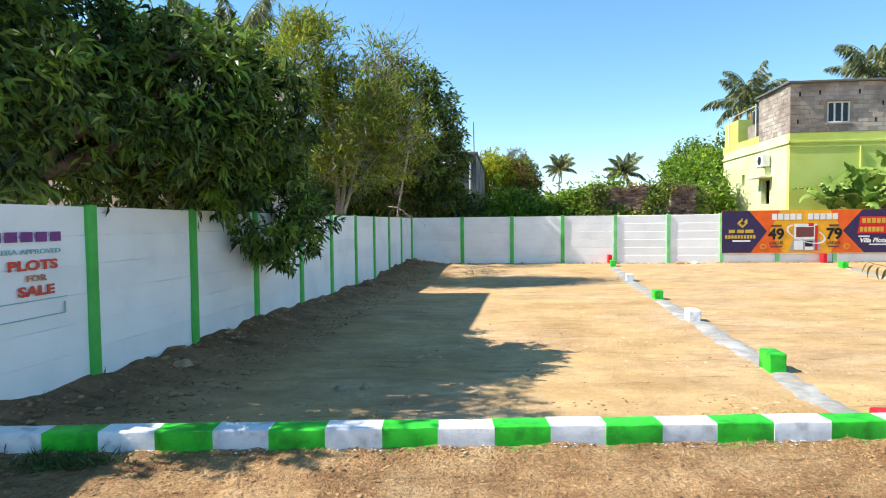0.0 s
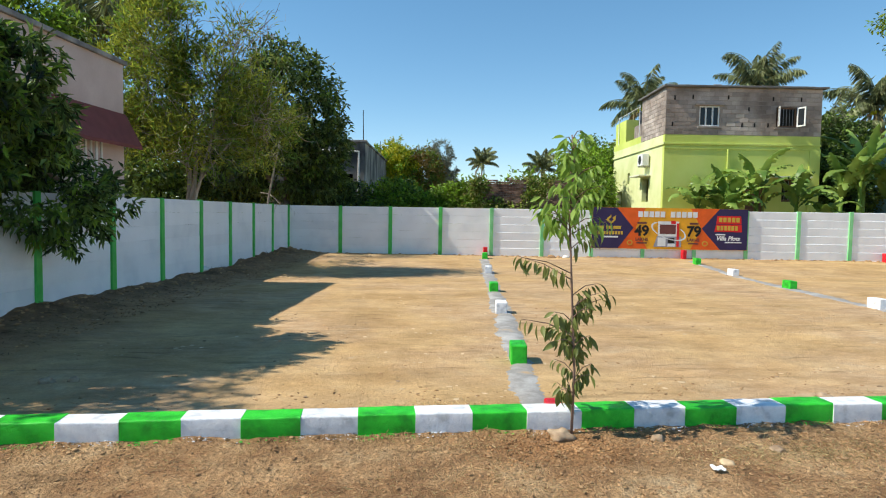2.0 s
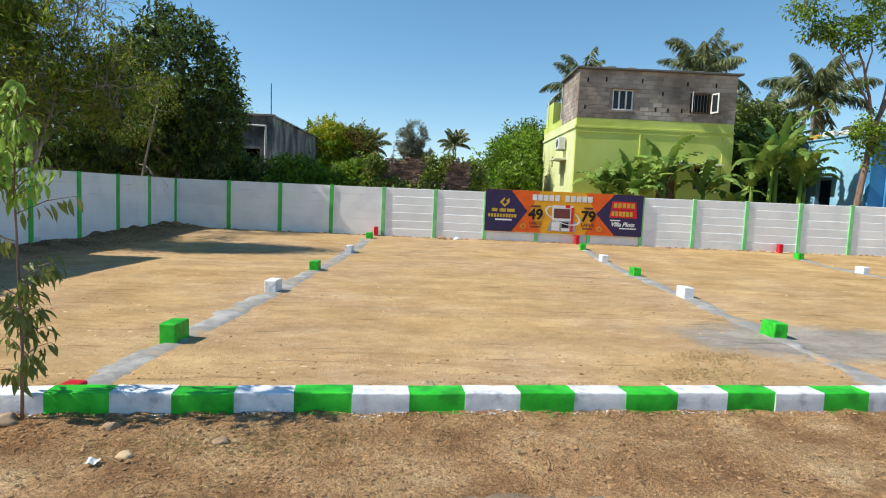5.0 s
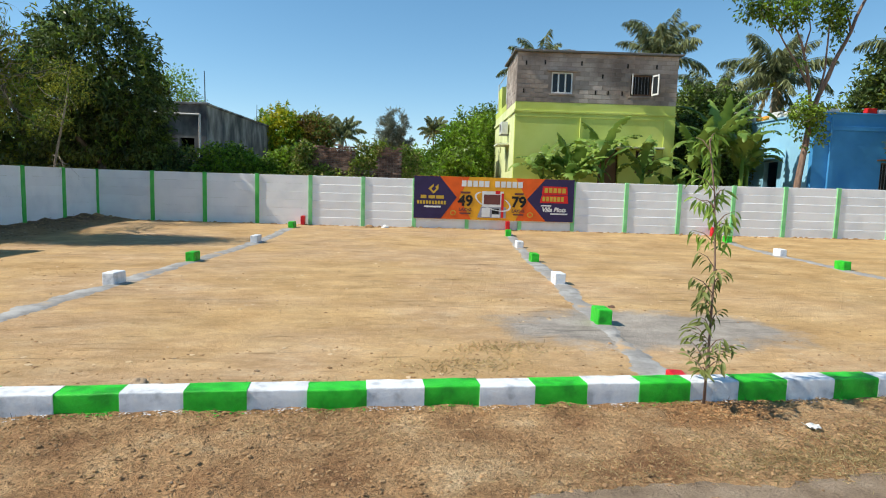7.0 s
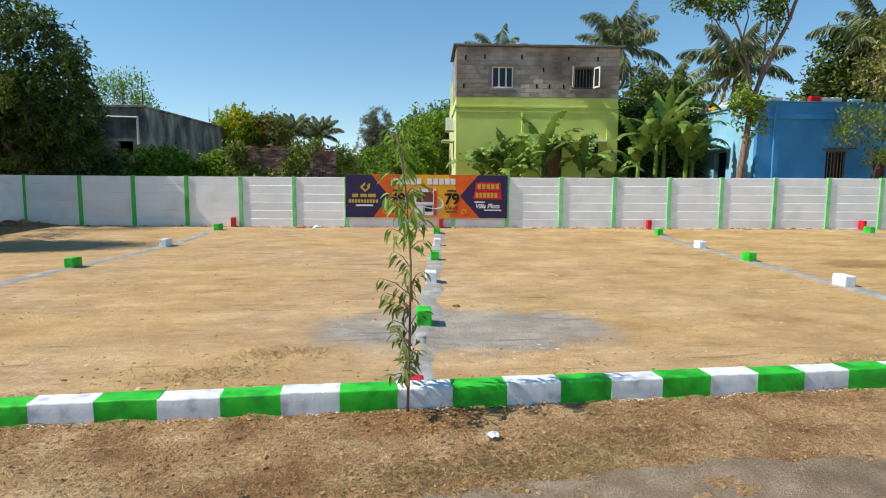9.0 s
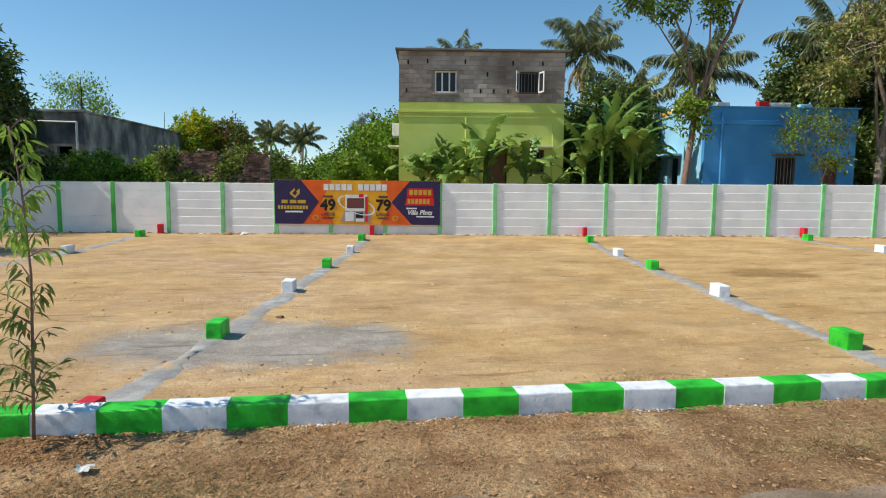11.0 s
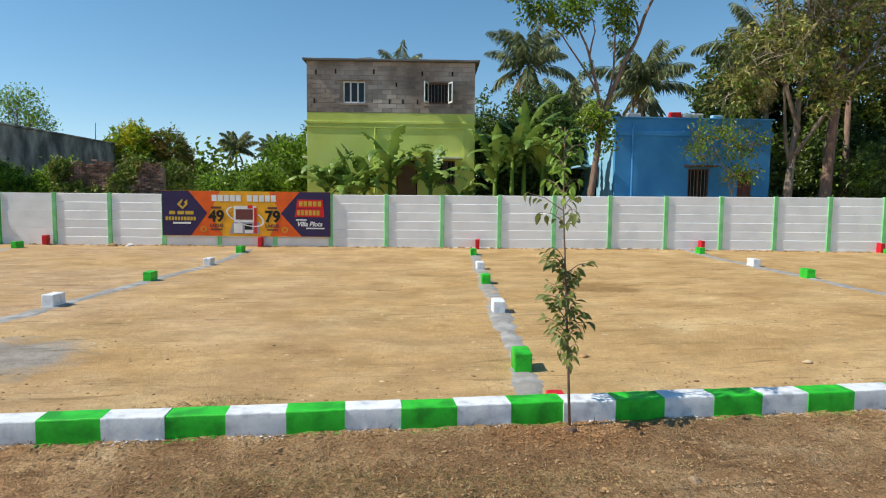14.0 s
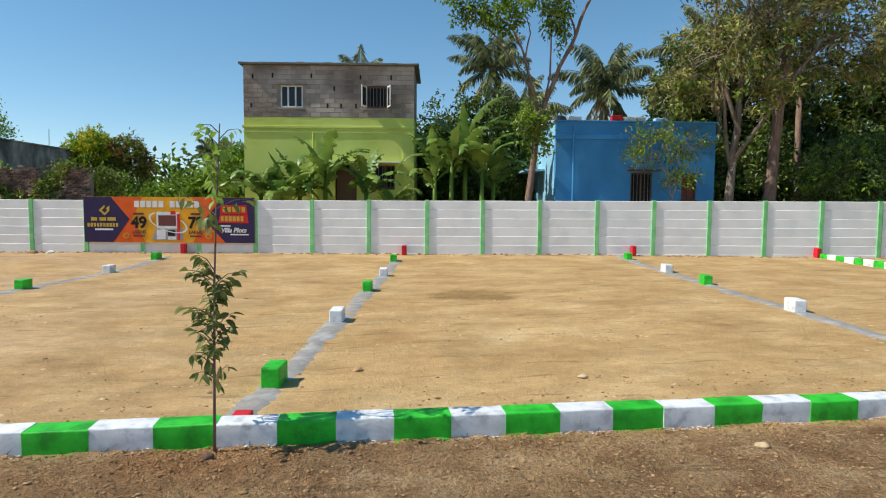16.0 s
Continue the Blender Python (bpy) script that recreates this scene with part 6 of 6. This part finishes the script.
# ---------------------------------------------------------------- small things on the ground
def scatter(name, n, place, size, mat, label, category, seed, flat=0.6):
    """Many uneven little lumps in one mesh."""
    rs = np.random.RandomState(seed)
    ph = (1 + 5 ** 0.5) / 2
    ico = unit(np.array([(-1, ph, 0), (1, ph, 0), (-1, -ph, 0), (1, -ph, 0), (0, -1, ph), (0, 1, ph), (0, -1, -ph), (0, 1, -ph), (ph, 0, -1), (ph, 0, 1), (-ph, 0, -1), (-ph, 0, 1)], float))
    tri = np.array([(0, 11, 5), (0, 5, 1), (0, 1, 7), (0, 7, 10), (0, 10, 11), (1, 5, 9), (5, 11, 4), (11, 10, 2), (10, 7, 6), (7, 1, 8), (3, 9, 4), (3, 4, 2), (3, 2, 6), (3, 6, 8), (3, 8, 9), (4, 9, 5), (2, 4, 11), (6, 2, 10), (8, 6, 7), (9, 8, 1)])
    xy = place(rs, n)
    n = len(xy)
    z = np.array([soil_z(x, y) for x, y in xy])
    s = size[0] + (size[1] - size[0]) * rs.random(n) ** 3
    V = ico[None] * (s[:, None, None] * (0.65 + 0.5 * rs.random((n, 12, 1)))) * np.array([1.2, 0.9, flat])
    an = rs.random(n) * 6.28
    c, s_ = np.cos(an)[:, None], np.sin(an)[:, None]
    V = np.stack([V[..., 0] * c - V[..., 1] * s_, V[..., 0] * s_ + V[..., 1] * c, V[..., 2]], -1)
    V += np.stack([xy[:, 0], xy[:, 1], z + s * flat * 0.3], 1)[:, None]
    F = (np.arange(n)[:, None, None] * 12 + tri[None]).reshape(-1, 3)
    ob = np_mesh(name, V.reshape(-1, 3), F, mat)
    tagged(ob, label, category, kind="stuff")


def on_verge(rs, n):
    x = rs.uniform(-4, 30, n)
    return np.stack([x, 4.8 + 0.0165 * x - 0.03 - 1.7 * rs.random(n) ** 1.1], 1)


def on_lot(rs, n):
    return np.stack([rs.uniform(-3, 38, n), 5.4 + 15 * rs.random(n) ** 1.3], 1)


def by_side_wall(rs, n):
    y = rs.uniform(5.3, 25, n)
    return np.stack([np.array([side_x(v) for v in y]) + 0.1 + 1.5 * rs.random(n) ** 1.5, y], 1)


def by_back_wall(rs, n):
    u = rs.uniform(0, 42, n)
    d = -0.1 - 0.35 * rs.random(n) ** 2
    c, s = math.cos(BACK), math.sin(BACK)
    return np.stack([CORNER.x + u * c - d * s, CORNER.y + u * s + d * c], 1)


scatter("verge_clods", 26000, on_verge, (0.003, 0.016), "clod", "crumbly soil clods on the verge", "soil", 91, 0.45)
scatter("verge_lumps", 9000, on_verge, (0.005, 0.024), "clod", "rough trodden soil lumps on the verge", "soil", 110, 0.42)
scatter("verge_pebbles", 220, on_verge, (0.003, 0.014), "stone", "small pebbles on the verge", "pebbles", 92, 0.45)
scatter("lot_pebbles", 450, on_lot, (0.006, 0.035), "stone", "small pebbles strewn on sandy ground", "pebbles", 93, 0.35)
scatter("lot_clods", 1400, on_lot, (0.005, 0.034), "clod", "small soil clods on sandy ground", "soil", 94, 0.35)


def lot_bands(rs, n):
    xy = on_lot(rs, n * 3)
    k = np.array([noise.noise(Vector((x * 0.45, y * 1.1, 4))) > 0.12 for x, y in xy])
    return xy[k][:n]


scatter("lot_chips", 2600, lot_bands, (0.005, 0.042), "chip", "pale flat chips of dried soil on the sandy plots", "soil", 113, 0.12)
scatter("lot_clods", 6000, lot_bands, (0.004, 0.026), "clod", "clusters of soil clods on the sandy plots", "soil", 114, 0.4)


def behind_kerb(rs, n):
    x = rs.uniform(-3, 30, n)
    return np.stack([x, 5.12 + 0.0165 * x + 1.3 * rs.random(n) ** 2], 1)


scatter("lot_crumbs", 5000, behind_kerb, (0.004, 0.02), "clod", "loose soil crumbs behind the kerb", "soil", 109, 0.45)
scatter("wall_rubble", 1300, by_side_wall, (0.008, 0.05), "clod", "dark soil lumps along the side wall", "rubble", 95)
scatter("wall_rubble", 90, by_side_wall, (0.012, 0.06), "clod", "broken stones along the side wall", "rubble", 96)
scatter("wall_rubble", 700, by_back_wall, (0.015, 0.08), "clod", "soil lumps along the foot of the rear wall", "rubble", 97)


def blades(name, n, place, h, mat, label, category, seed, lie=0.5):
    rs = np.random.RandomState(seed)
    xy = place(rs, n)
    n = len(xy)
    P = np.stack([xy[:, 0], xy[:, 1], np.array([soil_z(x, y) for x, y in xy])], 1)
    D = unit(np.stack([rs.normal(size=n) * lie, rs.normal(size=n) * lie, np.abs(rs.normal(size=n)) * 0.5 + 0.15], 1))
    ob = leaf_cloud(name, P, D, h * rs.uniform(0.4, 1.3, n), h * 0.09, mat, None, rs)
    tagged(ob, label, category, kind="stuff")


def verge_grass(rs, n):
    xy = on_verge(rs, n * 3)
    k = np.array([noise.noise(Vector((x * 0.8, y * 1.4, 2))) + 0.3 * noise.noise(Vector((x * 4, y * 4, 6))) > 0.16 for x, y in xy])
    return xy[k][:n]


def lot_grass(rs, n):
    c = np.array([(10.75, 7.05), (10.2, 6.35), (17.2, 6.0), (8.3, 5.7), (3.0, 5.7)])[rs.randint(0, 5, n)]
    return c + rs.normal(size=(n, 2)) * np.array([0.35, 0.15])


def kerb_foot(rs, n):
    x = rs.uniform(-4, 30, n)
    return np.stack([x, 4.78 + 0.0165 * x - 0.02 - 0.15 * rs.random(n) ** 2], 1)


def sapling_foot(rs, n):
    c = np.array([(3.75, 4.52), (12.05, 4.76), (20.3, 4.9)])[rs.randint(0, 3, n)]
    q = c + rs.normal(size=(n, 2)) * np.array([0.32, 0.17])
    return q[q[:, 1] < 4.76 + 0.0165 * q[:, 0]]


blades("dry_grass", 11000, verge_grass, 0.042, "dry_grass", "short dry straw grass on the verge", "dry grass", 101, 1.0)
blades("dry_grass", 2200, lot_grass, 0.07, "pale_straw", "thin patches of dry grass on the sandy plot", "dry grass", 102, 0.8)
def weed_spot(rs, n):
    return np.array([(-2.95, 4.52)]) + rs.normal(size=(n, 2)) * np.array([0.22, 0.07])


blades("weeds", 420, weed_spot, 0.11, "weed_leaf", "low dusty green weeds at the kerb foot", "weeds", 106, 0.7)
def grass_patch(rs, n):
    c = np.array([(13.3, 4.05), (12.8, 3.85), (12.1, 3.8), (5.6, 4.3), (18.2, 4.2), (19.5, 4.0)])[rs.randint(0, 6, n)]
    return c + rs.normal(size=(n, 2)) * np.array([0.55, 0.16])


blades("dry_grass", 12000, grass_patch, 0.045, "dry_grass", "thicker patches of straw-coloured grass on the verge", "dry grass", 107, 0.9)


blades("straw_litter", 16000, on_verge, 0.04, "straw_brown", "short straw bits trodden into the verge soil", "straw", 112, 1.4)


def road_edge(rs, n):
    x = rs.uniform(-4, 30, n)
    return np.stack([x, 3.8 + 0.010 * x + 0.30 * np.exp(-((x - 13.8) / 1.5) ** 2) - 1.1 * rs.random(n) ** 1.3], 1)


scatter("road_gravel", 14000, road_edge, (0.003, 0.014), "clod", "loose dusty gravel along the road edge", "gravel", 108, 0.5)
blades("leaf_litter", 2500, kerb_foot, 0.05, "litter", "dead leaves along the kerb foot", "leaf litter", 103, 1.4)
scatter("planting_soil", 7000, sapling_foot, (0.003, 0.014), "red_soil", "loose reddish planting soil round the saplings", "soil", 104)
blades("leaf_litter", 2600, by_side_wall, 0.09, "litter", "dead mango leaves along the side wall", "leaf litter", 105, 1.4)


def kerb_drips(odd):
    """Places along the foot of the stones of one colour."""
    def place(rs, n):
        x = rs.uniform(-4, 30, n)
        i = np.floor(np.interp(x, KERB_X, KERB_I)).astype(int) + 3
        x = x[i % 2 == odd]
        return np.stack([x, kerb_y(0) + 0.0165 * x - 0.012 - 0.07 * rs.random(len(x)) ** 2.2], 1)
    return place


scatter("paint_flecks", 7000, kerb_drips(0), (0.003, 0.013), "kerb_white", "dried whitewash flecks on the soil at the kerb", "paint flecks", 111, 0.2)
scatter("paint_flecks", 7000, kerb_drips(1), (0.003, 0.013), "kerb_green", "dried green paint flecks on the soil at the kerb", "paint flecks", 115, 0.25)


def rock(x, y, s, seed, label, mat="stone"):
    bm = bmesh.new()
    bmesh.ops.create_icosphere(bm, subdivisions=3, radius=s)
    for v in bm.verts:
        v.co *= 1 + 0.55 * noise.noise(v.co / s * 1.1 + Vector((seed, 0, 0))) + 0.14 * noise.noise(v.co / s * 3.2 + Vector((0, seed, 0)))
        v.co.z *= 0.5
    ob = part("rock", bm, mat, smooth=True)
    ob.location = (x, y, soil_z(x, y) + s * 0.12)
    tagged(ob, label, "rock")


rock(3.83, 4.72, 0.095, 3, "pale rounded stone at the sapling's foot")
rock(4.6, 4.63, 0.06, 5, "flat brown stone by the kerb")
rock(5.45, 4.36, 0.055, 25, "rounded brown stone on the verge")
rock(4.9, 4.13, 0.05, 27, "flat pale stone sunk in the verge", "chip")
rock(-1.2, 6.85, 0.09, 7, "broken brown stone on the sandy ground")
rock(-0.95, 6.9, 0.06, 9, "small broken stone on the sandy ground")
rock(20.35, 4.9, 0.05, 11, "reddish stone at the sapling's foot", "brick")
rock(20.9, 3.95, 0.045, 13, "small brown stone on the verge")
rock(24.65, 4.7, 0.055, 29, "pale stone on the verge", "chip")
rock(21.41, 7.47, 0.055, 15, "dark clod on the sandy ground", "clod")
rock(23.9, 6.72, 0.05, 31, "pale broken stone on the sandy ground", "chip")
rock(13.17, 9.53, 0.055, 33, "red brick bit beside the cement line", "brick")
rock(7.06, 5.9, 0.075, 35, "brown stone on the sandy ground behind the kerb")
rock(7.25, 5.85, 0.045, 37, "small brown stone on the sandy ground behind the kerb")
rock(-3.35, 7.6, 0.11, 39, "rough reddish stone in the soil along the wall")
rock(-3.0, 6.6, 0.09, 41, "rough grey-brown stone in the soil along the wall", "clod")
rock(9.3, 23.9, 0.16, 17, "dark stone beside the rear wall", "clod")
rock(9.9, 23.85, 0.14, 19, "pile of white lime beside the rear wall", "rubber_white")
rock(-1.2, 25.2, 0.2, 21, "dark rubble heap in the wall corner", "clod")
rock(-2.6, 17.6, 0.16, 23, "white broken stone by the side wall", "rubber_white")


def scrap(x, y, s, seed):
    bm = bmesh.new()
    bmesh.ops.create_grid(bm, x_segments=6, y_segments=6, size=s)
    for v in bm.verts:
        v.co.z = 0.02 + s * 0.5 * noise.noise(v.co / s * 1.3 + Vector((seed, 0, 0)))
        v.co.x *= 1 + 0.3 * noise.noise(v.co * 9)
    bmesh.ops.solidify(bm, geom=bm.faces[:], thickness=0.002)
    ob = part("paper_scrap", bm, "rubber_white")
    ob.location = (x, y, soil_z(x, y) + 0.01)
    tagged(ob, "crumpled white paper scrap on the verge", "litter")


scrap(4.75, 4.0, 0.04, 1)
scrap(12.63, 4.33, 0.05, 2)
